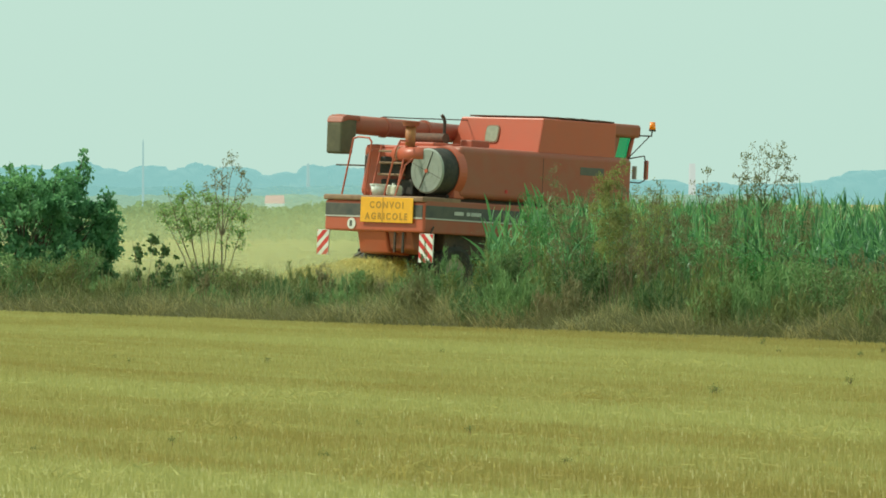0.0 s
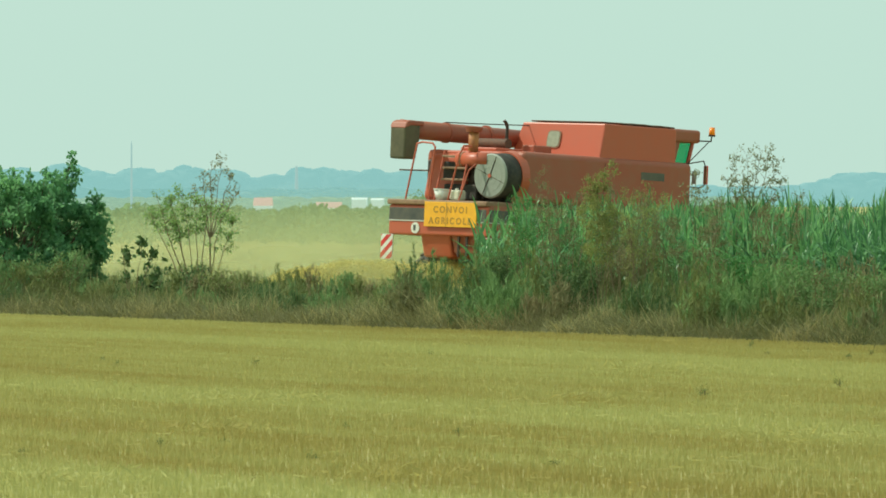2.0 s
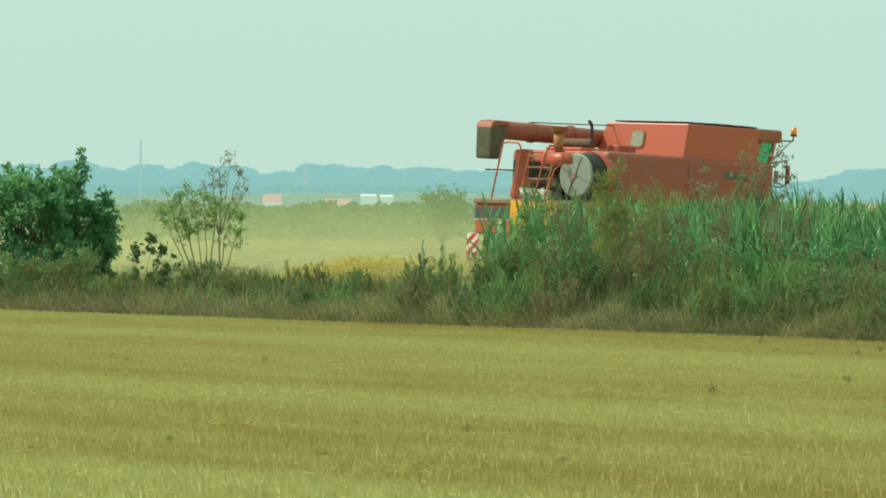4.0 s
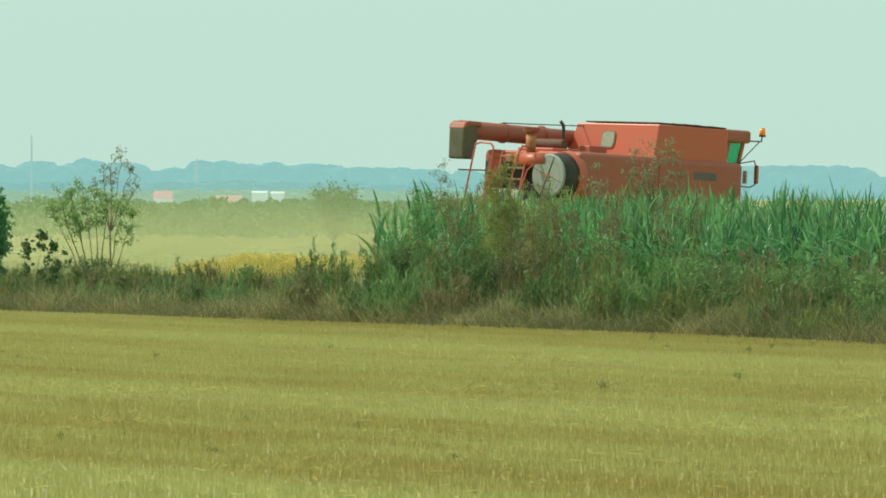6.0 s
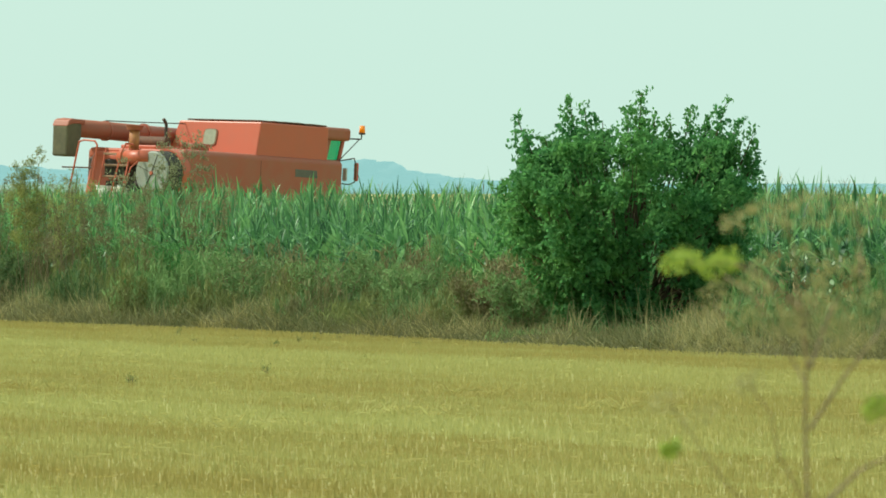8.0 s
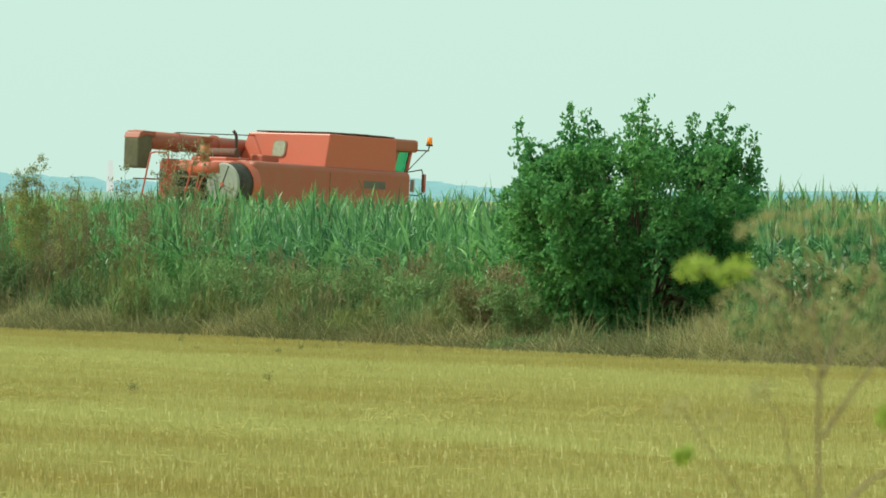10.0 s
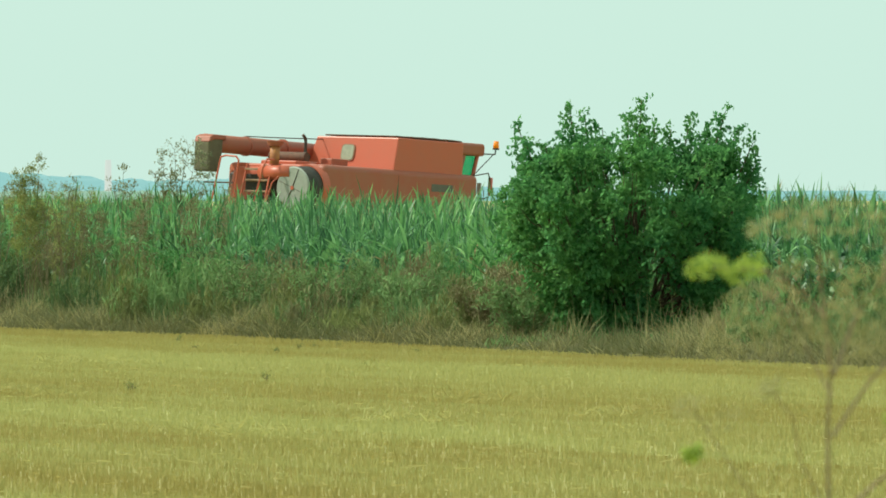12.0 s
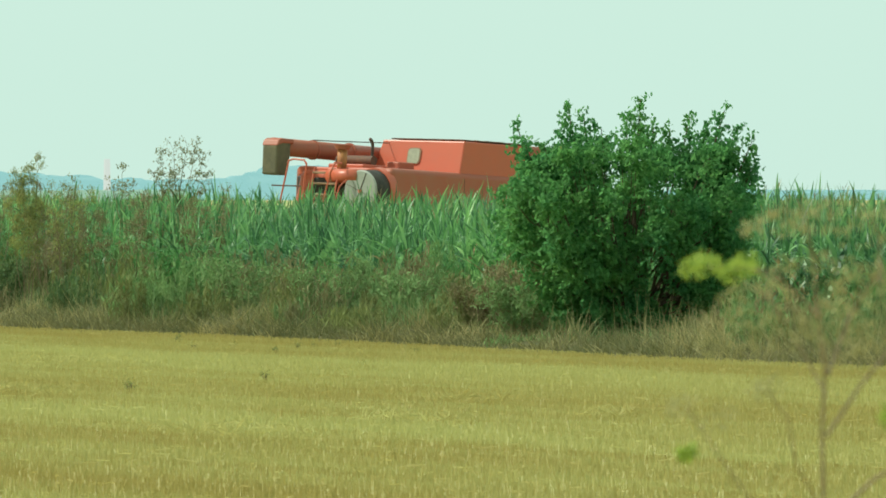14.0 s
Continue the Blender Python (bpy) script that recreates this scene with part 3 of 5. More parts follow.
def bushy(name, place, profile, leaders, clumps, per_clump, size, leaf, label, category, seed, stems=9, depth=0.85, aspect=0.55, lean=0.0):
    """A many-stemmed bush: stems to clumps of leafy shoots that fill the outline (height, half width), and leaders that rise above it."""
    rng = np.random.default_rng(seed)
    root = new(name)
    root.location = place
    zs, rs = zip(*profile)
    wood, feet, tops = [], [], []
    centres = []
    while len(centres) < clumps:
        z, az, q = rng.uniform(zs[0], zs[-1]), rng.uniform(0, 2 * np.pi), rng.uniform(0.15, 1.0) ** 0.5
        r = np.interp(z, zs, rs) * q
        c = np.array([math.cos(az) * r + lean * z, math.sin(az) * r * depth, z])
        if rng.uniform() < r / max(rs) + 0.5 and noise.noise(Vector(c) * 1.1 + Vector((seed, 0, 0))) > -0.28:
            centres.append(c)
    ends = [np.array(e) for e in leaders]
    for i, c in enumerate(centres + ends):
        up = i >= clumps
        az = math.atan2(c[1], c[0])
        foot = np.array([math.cos(az), math.sin(az), 0.0]) * 0.10
        if i % max(1, clumps // stems) == 0 or up:
            path = [foot]
            for q in np.linspace(0.2, 1, 6):
                path.append(np.array([c[0] * q ** 0.7, c[1] * q ** 0.7, c[2] * q]) + rng.normal(0, 0.02 * c[2], 3) * (1 - q))
            wood.append(limb(path, np.linspace(0.032, 0.006, len(path)), 6))
        out = c - np.array([lean * c[2], 0, 0.55 * zs[-1]])
        out /= np.linalg.norm(out) + 1e-6
        if up:         # a spire of shoots down the leader
            for z in np.linspace(0.0, 0.8, 9):
                a = c - np.array([0.10 * c[0], 0.10 * c[1], 1.0]) * z
                for _ in range(max(2, int(per_clump * (0.07 + 0.42 * z)))):
                    d = rng.normal(0, 1, 3) * np.array([1, 1, 0.7]) + np.array([0, 0, 0.6])
                    feet.append(a)
                    tops.append(a + d / np.linalg.norm(d) * rng.uniform(0.08, 0.18 + 0.32 * z))
        else:
            wood.append(limb([c * np.array([0.55, 0.55, 0.7]), c * 0.85, c], [0.012, 0.008, 0.004], 4))
            rad = rng.uniform(0.22, 0.42)
            for _ in range(per_clump):
                d = rng.normal(0, 1, 3) + out * 0.9 + np.array([0, 0, 0.35])
                d /= np.linalg.norm(d)
                feet.append(c + d * rad * rng.uniform(0.0, 0.5))
                tops.append(c + d * rad * rng.uniform(0.7, 1.25))
    feet, tops = np.array(feet), np.array(tops)
    tops[:, 2] = np.maximum(tops[:, 2], 0.12)
    arrays_object("trunk", [(v, f, 0) for v, f in wood], [M_BARK]).parent = root
    v, f = shoots(rng, feet, tops, 9, size, aspect, size * 0.32)
    arrays_object("crown", [(v, f, 0)], [leaf]).parent = root
    return tagged(root, label, category)


def open_shrub(name, place, tips, bare, twigs, leaf_n, size, wood_mat, leaf, label, category, seed, trunk_r=0.02, fork=0.0, aspect=0.45, spread=0.05, twig=0.4):
    """A see-through shrub or weed: stems from the foot, or from a fork on one stem, to the tips, leafy twigs past the bare part."""
    rng = np.random.default_rng(seed)
    root = new(name)
    root.location = place
    wood, feet, tops = [], [], []
    hub = np.array([0.0, 0.0, fork])
    if fork:
        wood.append(limb([(0, 0, 0), (rng.normal(0, 0.02), 0, fork * 0.5), hub], [trunk_r, trunk_r * 0.85, trunk_r * 0.7], 6))
    for tip in tips:
        tip = np.array(tip, float)
        path = [hub + np.array([tip[0], tip[1], 0]) * 0.05]
        for q in np.linspace(0.2, 1, 6):
            flat = (tip - hub) * np.array([q ** 0.9, q ** 0.9, q])
            path.append(hub + flat + rng.normal(0, 0.012 * tip[2], 3) * q)
        r = trunk_r * rng.uniform(0.45, 0.7)
        wood.append(limb(path, np.linspace(r, r * 0.2, len(path)), 5))
        for _ in range(twigs):
            q = bare + (1 - bare) * rng.uniform() ** 0.8
            i = min(int(q * 6), 5)
            a = path[i] + (path[i + 1] - path[i]) * (q * 6 - i)
            az, ln = rng.uniform(0, 6.28), twig * rng.uniform(0.4, 1.0) * (1.3 - 0.8 * q)
            b = a + np.array([math.cos(az) * ln * 0.75, math.sin(az) * ln * 0.75, ln * rng.uniform(0.2, 0.9)])
            wood.append(limb([a, (a + b) / 2 + rng.normal(0, 0.012, 3), b], [r * 0.4, r * 0.3, r * 0.12], 4))
            feet.append(a + (b - a) * 0.35), tops.append(b)
    arrays_object("trunk", [(v, f, 0) for v, f in wood], [wood_mat]).parent = root
    v, f = shoots(rng, np.array(feet), np.array(tops), max(1, leaf_n // len(feet)), size, aspect, spread)
    arrays_object("crown", [(v, f, 0)], [leaf]).parent = root
    return tagged(root, label, category)


def twiggy_weed(s, b, h, w, mat, label, seed):
    """An upright seeding weed: stiff stems that branch upwards, with buds along them."""
    rng = np.random.default_rng(seed)
    root = new("seeding_weed")
    root.location = along([s], [b])[0]
    wood, buds = [], []
    for _ in range(7):
        az, r = rng.uniform(0, 6.28), w / 2 * rng.uniform(0.1, 1)
        top = np.array([math.cos(az) * r, math.sin(az) * r, h * rng.uniform(0.65, 1)])
        mid = top * np.array([0.35, 0.35, 0.5])
        wood.append(limb([(0, 0, 0), mid, top], [0.008, 0.006, 0.003], 4))
        for q in rng.uniform(0.35, 0.95, 5):
            a = mid + (top - mid) * q
            e = a + np.array([rng.normal(0, 0.06), rng.normal(0, 0.06), rng.uniform(0.06, 0.2)])
            wood.append(limb([a, e], [0.005, 0.003], 4))
            buds += [a + (e - a) * z for z in rng.uniform(0.2, 1, 5)]
        buds += [top * z for z in rng.uniform(0.3, 1.0, 9)]
    arrays_object("stem", [(v, f, 0) for v, f in wood], [mat]).parent = root
    c = np.array(buds)
    v, f = leaves(rng, c + rng.normal(0, 0.015, c.shape), rng.uniform(0.03, 0.075, len(c)), flat=-1.5, aspect=0.45)
    tagged(arrays_object("seed_head", [(v, f, 0)], [mat]), kind="stuff").parent = root
    return tagged(root, label, "weed", "seeding weeds in the verge")


def place_trees():
    bushy("tree", spot(52.8, 131.5), ((0.10, 0.55), (0.5, 0.85), (0.85, 1.2), (1.15, 1.5), (1.5, 1.75), (2.0, 1.82), (2.4, 1.75), (2.75, 1.5)),
          ((-1.60, 0.1, 3.24), (-1.48, -0.2, 2.95), (-1.2, 0.1, 2.95), (-0.86, -0.1, 3.50), (-0.62, 0.2, 3.42), (-0.36, 0.2, 3.2), (0.20, 0.0, 3.62), (0.02, 0.3, 3.35), (0.38, -0.2, 3.22), (0.62, -0.2, 3.2),
           (0.92, 0.1, 3.36), (1.42, -0.1, 3.46), (1.2, 0.2, 3.28), (1.62, 0.1, 3.22), (1.84, 0.1, 3.02), (1.88, 0.0, 2.7)),
          290, 25, 0.084, M_LEAF, "low bushy dark green tree with many stems", "tree", 21, 11)
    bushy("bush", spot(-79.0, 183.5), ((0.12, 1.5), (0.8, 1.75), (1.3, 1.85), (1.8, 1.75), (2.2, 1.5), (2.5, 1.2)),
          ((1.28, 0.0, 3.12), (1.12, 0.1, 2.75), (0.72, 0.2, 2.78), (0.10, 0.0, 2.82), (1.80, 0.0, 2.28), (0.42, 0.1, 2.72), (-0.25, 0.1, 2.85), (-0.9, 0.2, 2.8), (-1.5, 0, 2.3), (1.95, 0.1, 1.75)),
          210, 20, 0.11, M_LEAF_BUSH_LIT, "rounded dark green bush at the field edge", "bush", 22, 9)
    open_shrub("sapling", spot(-57.9, 176.0), ((-1.0, 0.1, 2.05), (-0.85, -0.1, 2.3), (-0.62, 0.15, 2.35), (-0.35, 0, 2.42), (-0.12, 0.1, 2.3), (0.12, 0.0, 2.15), (0.42, 0.1, 2.05), (0.7, 0, 1.95), (-0.55, 0.1, 1.95)),
               0.58, 13, 2400, 0.066, M_STEM, M_LEAF_PALE, "thin pale green sapling with a see-through crown", "sapling", 23, 0.030, spread=0.05, twig=0.42)
    open_shrub("sapling", spot(-56.8, 178.5), ((-0.15, 0, 2.75), (0.05, 0, 2.95), (0.25, 0.1, 3.05), (0.42, 0, 2.8), (0.62, 0.1, 2.55), (-0.3, 0, 2.5)),
               0.40, 11, 620, 0.058, M_STEM, M_LEAF_BROWN, "bare-stemmed brown sapling behind the pale green one", "sapling", 25, 0.022, fork=1.5, spread=0.03, twig=0.36)
    open_shrub("sapling", spot(3.2, 160.0), ((-0.5, 0, 2.72), (-0.36, 0.1, 2.98), (-0.1, 0, 3.2), (0.12, 0.1, 3.3), (0.32, -0.1, 3.2), (0.48, 0, 2.9), (0.55, 0.1, 2.6), (-0.2, -0.1, 2.6)),
               0.30, 13, 1000, 0.056, M_RUSTY, M_LEAF_BROWN, "spindly brownish sapling rising above the maize", "sapling", 24, 0.015, fork=1.9, spread=0.03, twig=0.36)
    open_shrub("sapling", spot(-3.2, 160.0), ((-0.2, 0, 2.55), (0.05, 0.1, 2.72), (0.25, 0, 2.5)),
               0.4, 8, 160, 0.07, M_RUSTY, M_LEAF_BROWN, "thin brown sapling just above the maize", "sapling", 26, 0.016, fork=1.8, spread=0.03, twig=0.3)
    for s, b, h, w, mat, label, seed in ((19.0, 2.6, 1.35, 0.75, M_DARKWEED, "dark upright thistle clump in the grass", 290), (19.5, 2.4, 1.2, 0.7, M_DARKWEED, "dark upright thistle clump in the grass", 291),
                                         (24.6, 2.6, 1.7, 0.35, M_GRASS, "tall thin spiky weed in the grass", 292), (26.0, 2.4, 1.6, 0.4, M_RUSTY, "tall thin spiky weed in the grass", 293),
                                         (27.6, 2.2, 1.25, 0.8, M_GRASS, "olive twiggy clump at the end of the verge", 294), (29.0, 2.0, 1.25, 0.8, M_GRASS, "olive twiggy clump at the end of the verge", 295)):
        twiggy_weed(s, b, h, w, mat, label, seed)
    rng = np.random.default_rng(91)
    for i in range(34):      # seeding weeds before the straw
        s, b = (rng.uniform(9, 27), rng.uniform(1.0, 4.0)) if i < 26 else (rng.uniform(-6, 9), rng.uniform(1.5, 4.5))
        twiggy_weed(s, b, rng.uniform(0.6, 1.1), rng.uniform(0.3, 0.6), (M_GRASS, M_WEED, M_RUSTY)[i % 3],
                    ("olive seeding weed in the verge grass", "green stiff weed in the verge grass", "brown seeding weed in the verge grass")[i % 3], 300 + i)
    # single weeds that stand out of the verge
    for u, d, h, w, n, mat, label, seed in (
            (-73.0, 178.5, 1.25, 1.4, 1000, M_WEED, "leafy green weed beside the bush", 42),
            (-80.5, 179.0, 1.15, 1.8, 1700, M_WEED, "leafy green weeds at the foot of the bush", 43),
            (-76.5, 178.5, 1.0, 1.5, 1300, M_GRASS, "olive weeds at the foot of the bush", 41),
            (4.0, 148.5, 1.30, 1.2, 1900, M_WEED_FRESH, "feathery fresh green shrub before the maize", 44),
            (-16.2, 153.0, 1.05, 1.2, 2400, M_DARKWEED, "dark green weed clump at the verge", 45),
            (-25.5, 160.0, 1.35, 1.0, 1200, M_DARKWEED, "tall leafy weed at the end of the maize", 46),
            (-21.5, 156.0, 2.45, 0.8, 1000, M_WEED_FRESH, "tall pale green weed at the end of the maize", 47),
            (-13.6, 152.5, 2.95, 1.1, 2300, M_PLUME, "tall yellow-green weed above the maize", 48),
            (-11.0, 156.0, 2.5, 1.2, 1500, M_RUSTY, "tall rust-brown seeding weed", 49),
            (-4.0, 156.0, 2.4, 1.3, 1300, M_RUSTY, "tall rust-brown seeding weed", 50),
            (1.5, 157.0, 2.45, 1.4, 1400, M_RUSTY, "tall rust-brown seeding weed", 51),
            (6.5, 155.0, 2.35, 1.0, 800, M_RUSTY, "tall rust-brown seeding weed", 53),
            (-17.5, 154.0, 2.7, 0.9, 900, M_RUSTY, "tall rust-brown seeding weed", 52),
            (-9.0, 153.0, 2.55, 0.8, 800, M_PLUME, "tall pale weed above the maize", 54),
            (-59.0, 173.0, 0.95, 0.9, 700, M_DARKWEED, "low green weed below the sapling", 62),
            (-55.0, 172.0, 0.9, 1.2, 800, M_GRASS, "low olive weed in the verge", 63),
            (20.0, 141.0, 1.25, 1.3, 1500, M_WEED, "feathery green weed before the maize", 64),
            (10.5, 146.0, 1.2, 1.2, 1400, M_WEED, "feathery green weed before the maize", 65),
            (41.0, 132.0, 0.95, 1.3, 1500, M_WEED, "grey-green weed clump beside the tree", 55),
            (37.0, 134.0, 1.15, 1.2, 1500, M_RUSTY, "brown-green weed clump beside the tree", 66),
            (28.0, 138.0, 1.1, 1.2, 1300, M_WEED, "grey-green weed clump before the maize", 56)):
        tall = h > 2
        wr = np.random.default_rng(seed)
        tips = [(w / 2 * wr.uniform(-1, 1), w / 2 * wr.uniform(-1, 1), h * wr.uniform(0.72, 1.0)) for _ in range(7 if tall else 16)]
        open_shrub("weed", spot(u, d), tips, 0.45 if tall else 0.12, 16, int(n * (2.2 if tall else 2.0)), 0.055 if tall else 0.085, M_STEM, mat, label, "weed", seed,
                   0.014, aspect=0.25, spread=0.035 if tall else 0.05, twig=0.34)
    rng = np.random.default_rng(61)
    # dry tussocks on the edge of the stubble
    for u, d, h, w, n, lean, mat, label in (
            (-7.5, 149.5, 0.42, 0.7, 420, 0.9, M_TUSSOCK, "straw-dry grass tussock at the field edge"),
            (31.0, 135.0, 0.75, 0.4, 260, 0.7, M_TUSSOCK, "straw-dry grass tussock at the field edge"),
            (53.0, 127.0, 0.5, 0.5, 110, 0.9, M_DRY, "straw-dry grass tussock at the field edge"),
            (61.0, 124.5, 0.7, 0.8, 230, 0.9, M_TUSSOCK, "straw-dry grass tussock at the field edge"),
            (-12.8, 151.3, 0.7, 0.6, 300, 0.9, M_TUSSOCK, "large straw-dry grass tussock leaning at the field edge"),
            (-18.0, 153.0, 0.35, 1.1, 320, 0.9, M_TUSSOCK, "straw-dry grass tussock at the field edge"),
            (14.5, 141.2, 0.7, 0.7, 320, 0.9, M_TUSSOCK, "straw-dry grass tussock at the field edge"),
            (2.5, 145.6, 0.4, 0.9, 260, 1.0, M_TUSSOCK, "straw-dry grass tussock at the field edge"),
            (37.5, 132.3, 0.4, 0.7, 220, 0.9, M_TUSSOCK, "straw-dry grass tussock at the field edge"),
            (-47.5, 163.5, 0.16, 0.5, 200, 0.9, M_TUSSOCK, "straw-dry grass tussock at the field edge"),
            (-11.0, 149.5, 0.5, 0.8, 300, 1.0, M_DRY, "dull dry grass tussock at the field edge"),
            (23.0, 137.5, 0.45, 0.8, 300, 1.0, M_DRY, "dull dry grass tussock at the field edge"),
            (47.0, 129.0, 0.7, 0.2, 60, 0.3, M_TUSSOCK, "pale dry grass stems before the tree"),
            (-66.0, 170.5, 0.4, 0.7, 200, 0.9, M_DRY, "dull dry grass tussock at the field edge")):
        o = np.array(spot(u, d))
        p = o + np.stack([rng.normal(0, w / 2.5, n), rng.normal(0, w / 2.5, n), np.zeros(n)], 1)
        v, f = blades(rng, p, rng.uniform(0.4, 1.1, n) * h, 0.014, rng.uniform(0, lean, n), rng.uniform(0, 0.5, n), 3)
        tagged(arrays_object("grass_tussock", [(v, f, 0)], [mat]), label, "grass tussock", "grass tussocks", "stuff")
    open_shrub("burdock", spot(-65.4, 176.5), ((-0.22, 0, 1.5), (-0.12, 0.1, 1.2), (0.22, 0, 1.62), (0.42, 0.05, 1.35), (0.62, 0, 1.1), (0.75, 0.05, 0.9)), 0.3, 6, 260, 0.13,
               M_STEM, M_DARKWEED, "dark burdock with large drooping leaves", "weed", 77, 0.02, aspect=0.6, spread=0.05, twig=0.22)
    # bare dry stalks
    for u, d, h in ((-1.6, 149.0, 1.45), (-6.8, 153.0, 1.5), (-15.0, 151.5, 0.9), (46.0, 128.5, 0.6), (-67.8, 176.0, 0.35)):
        o = np.array(spot(u, d))
        v, f = limb([o, o + (0.01, 0, h * 0.5), o + (0.035, 0, h)], [0.013, 0.01, 0.006], 6)
        tagged(arrays_object("dry_stalk", [(v, f, 0)], [M_DRY]), "bare dry stalk standing in the verge", "stalk")
    # green volunteers in the stubble
    for u, d, h in ((-51.8, 121.2, 0.12), (12.8, 107.5, 0.16), (-2.3, 102.5, 0.16), (20.8, 131.0, 0.128), (29.5, 126.5, 0.112), (-67.0, 121.0, 0.096), (14.0, 127.5, 0.08), (-45.5, 78.0, 0.074),
                    (3, 135.1, 0.112), (4.9, 129.4, 0.096), (13.9, 125.9, 0.12), (16.4, 129, 0.128), (18.1, 130.3, 0.112), (9.3, 131.3, 0.08), (-2, 102.4, 0.128), (23.6, 117.8, 0.064), (36.4, 134.1, 0.08), (-77.6, 79.8, 0.087), (-55.2, 83.1, 0.074), (-62.3, 82.3, 0.081), (-68.6, 124.7, 0.096), (3.2, 136.3, 0.128), (-18.6, 76.2, 0.087), (-29.3, 86.2, 0.074), (-32.4, 129.1, 0.08), (-41.8, 88.7, 0.056)):
        tree("stubble_weed", spot(u, d), h * 0.95, h * 1.0, 5, 5, 70, 0.026, M_STEM, M_GRASS, "small green weed growing in the stubble", "weed",
             seed=int(d * 10 + abs(u)), low=0.2, spread=0.02, trunk_r=0.006)["group"] = "weeds in the stubble"
    # loose straw left in wisps
    for u, d, r in ((-54.4, 100.0, 0.5), (-48.0, 99.0, 0.4), (-54.4, 86.5, 0.35), (-36.0, 72.5, 0.4), (-73.0, 71.5, 0.5), (-14.0, 99.5, 0.4), (28.0, 88.0, 0.4), (8.0, 84.0, 0.5), (36.0, 96.0, 0.4), (52.0, 90.0, 0.3), (-5.0, 118.0, 0.5)):
        n = 170
        c = np.array(spot(u, d)) + np.stack([rng.normal(0, r * 0.7, n), rng.normal(0, r, n), rng.uniform(0.05, 0.14, n)], 1)
        v, f = leaves(rng, c, rng.uniform(0.08, 0.3, n), aspect=0.06)
        tagged(arrays_object("loose_straw", [(v, f, 0)], [M_STUBBLE]), "wisp of loose straw lying on the stubble", "straw", "straw wisps", "stuff")
    tree("field_bush", spot(-32.0, 420.0), 2.4, 2.6, 7, 12, 2500, 0.22, M_BARK, M_HAZED_BUSH, "green bush alone in the far field, paled by painted haze", "bush", seed=71, low=0.1, spread=0.2, shape=0.6)


place_trees()


# ---------------------------------------------------------------- distance
SKYLINE = ((-250, 48), (0, 50), (130, 58), (240, 46), (330, 55), (400, 47), (470, 41), (560, 50), (640, 52), (740, 46), (850, 38), (930, 44), (1050, 32),
           (1150, 26), (1300, 20), (1440, 20), (1500, 40), (1600, 43), (1700, 40), (1760, 30), (1815, 12), (1900, 6), (2000, 4), (2300, 1), (2700, 0))


def woods(name, dist, u0, u1, scale, mat, label, seed, step):
    """A far belt of trees: many rough crowns side by side, as high as the skyline asks."""
    rng = np.random.default_rng(seed)
    pieces = []
    x, x1 = (u0 - 1300) / 16000 * dist, (u1 - 1300) / 16000 * dist
    us, hs = zip(*SKYLINE)
    while x < x1:
        up = np.interp(x / dist * 16000 + 1300, us, hs) * scale
        h = EYE_Z + up * dist / 16000
        h *= rng.uniform(0.82, 1.06)
        w = step * rng.uniform(1.0, 2.0)
        k, rings = 9, 6
        vs = []
        for j in range(rings + 1):
            a = math.pi * 0.5 * j / rings
            for i in range(k):
                q = 2 * math.pi * i / k
                r = w * (0.25 + 0.75 * math.cos(a)) * rng.uniform(0.85, 1.15) if j < rings else 0.05
                vs.append((x + r * math.cos(q), dist + r * math.sin(q) * 0.7 + rng.uniform(-4, 4), h * math.sin(a) * rng.uniform(0.97, 1.03) if j else -1))
        fs = [(j * k + i, j * k + (i + 1) % k, (j + 1) * k + (i + 1) % k, (j + 1) * k + i) for j in range(rings) for i in range(k)]
        pieces.append((np.array(vs), np.array(fs), 0))
        x += step * rng.uniform(0.4, 0.8)
    ob = arrays_object(name, pieces, [mat])
    for p in ob.data.polygons:
        p.use_smooth = True
    tagged(ob, label, "woods", kind="stuff")


woods("far_woods", 2600, -300, 2750, 1.0, M_HAZED_WOOD, "hazy blue belt of trees on the horizon", 31, 5)
woods("mid_woods", 1900, -200, 950, 0.32, M_HAZED_WOOD_2, "hazy blue-green row of distant trees", 32, 4)
# Added belt in haze colour, covering bright ground short of the horizon.
woods("scrub_belt", 1700, -300, 1350, 0.0, M_HAZED_SCRUB, "added scrub belt in painted haze green", 34, 2.2)


def hedgerow():
    """Scrub across the far field, in soft rounded bushes."""
    rng = np.random.default_rng(33)
    pieces = []
    for i in range(760):
        d = rng.uniform(430, 640) if i < 420 else rng.uniform(640, 1150)
        u = rng.uniform(-95, 5)
        h = rng.uniform(0.7, 1.3) * (1.5 if noise.noise((u * 0.12, 5, 0)) > 0.12 else 1.0)
        w = rng.uniform(0.8, 2.2)
        o = np.array([u * d / 1000, d, 0])
        m = 110
        a, q = rng.uniform(0, 6.28, m), rng.uniform(0, 1, m) ** 0.5
        c = o + np.stack([w * q * np.cos(a), w * q * np.sin(a), h * np.sqrt(1 - 0.9 * q * q) * rng.uniform(0.2, 1, m)], 1)
        pieces.append((*leaves(rng, c, rng.uniform(0.24, 0.5, m) * (1 if d < 640 else 1.6), aspect=0.7), 0))
    ob = arrays_object("hedgerow", pieces, [M_HAZED_BUSH])
    tagged(ob, "green scrub across the far field, paled by painted haze", "hedgerow", kind="stuff")


hedgerow()


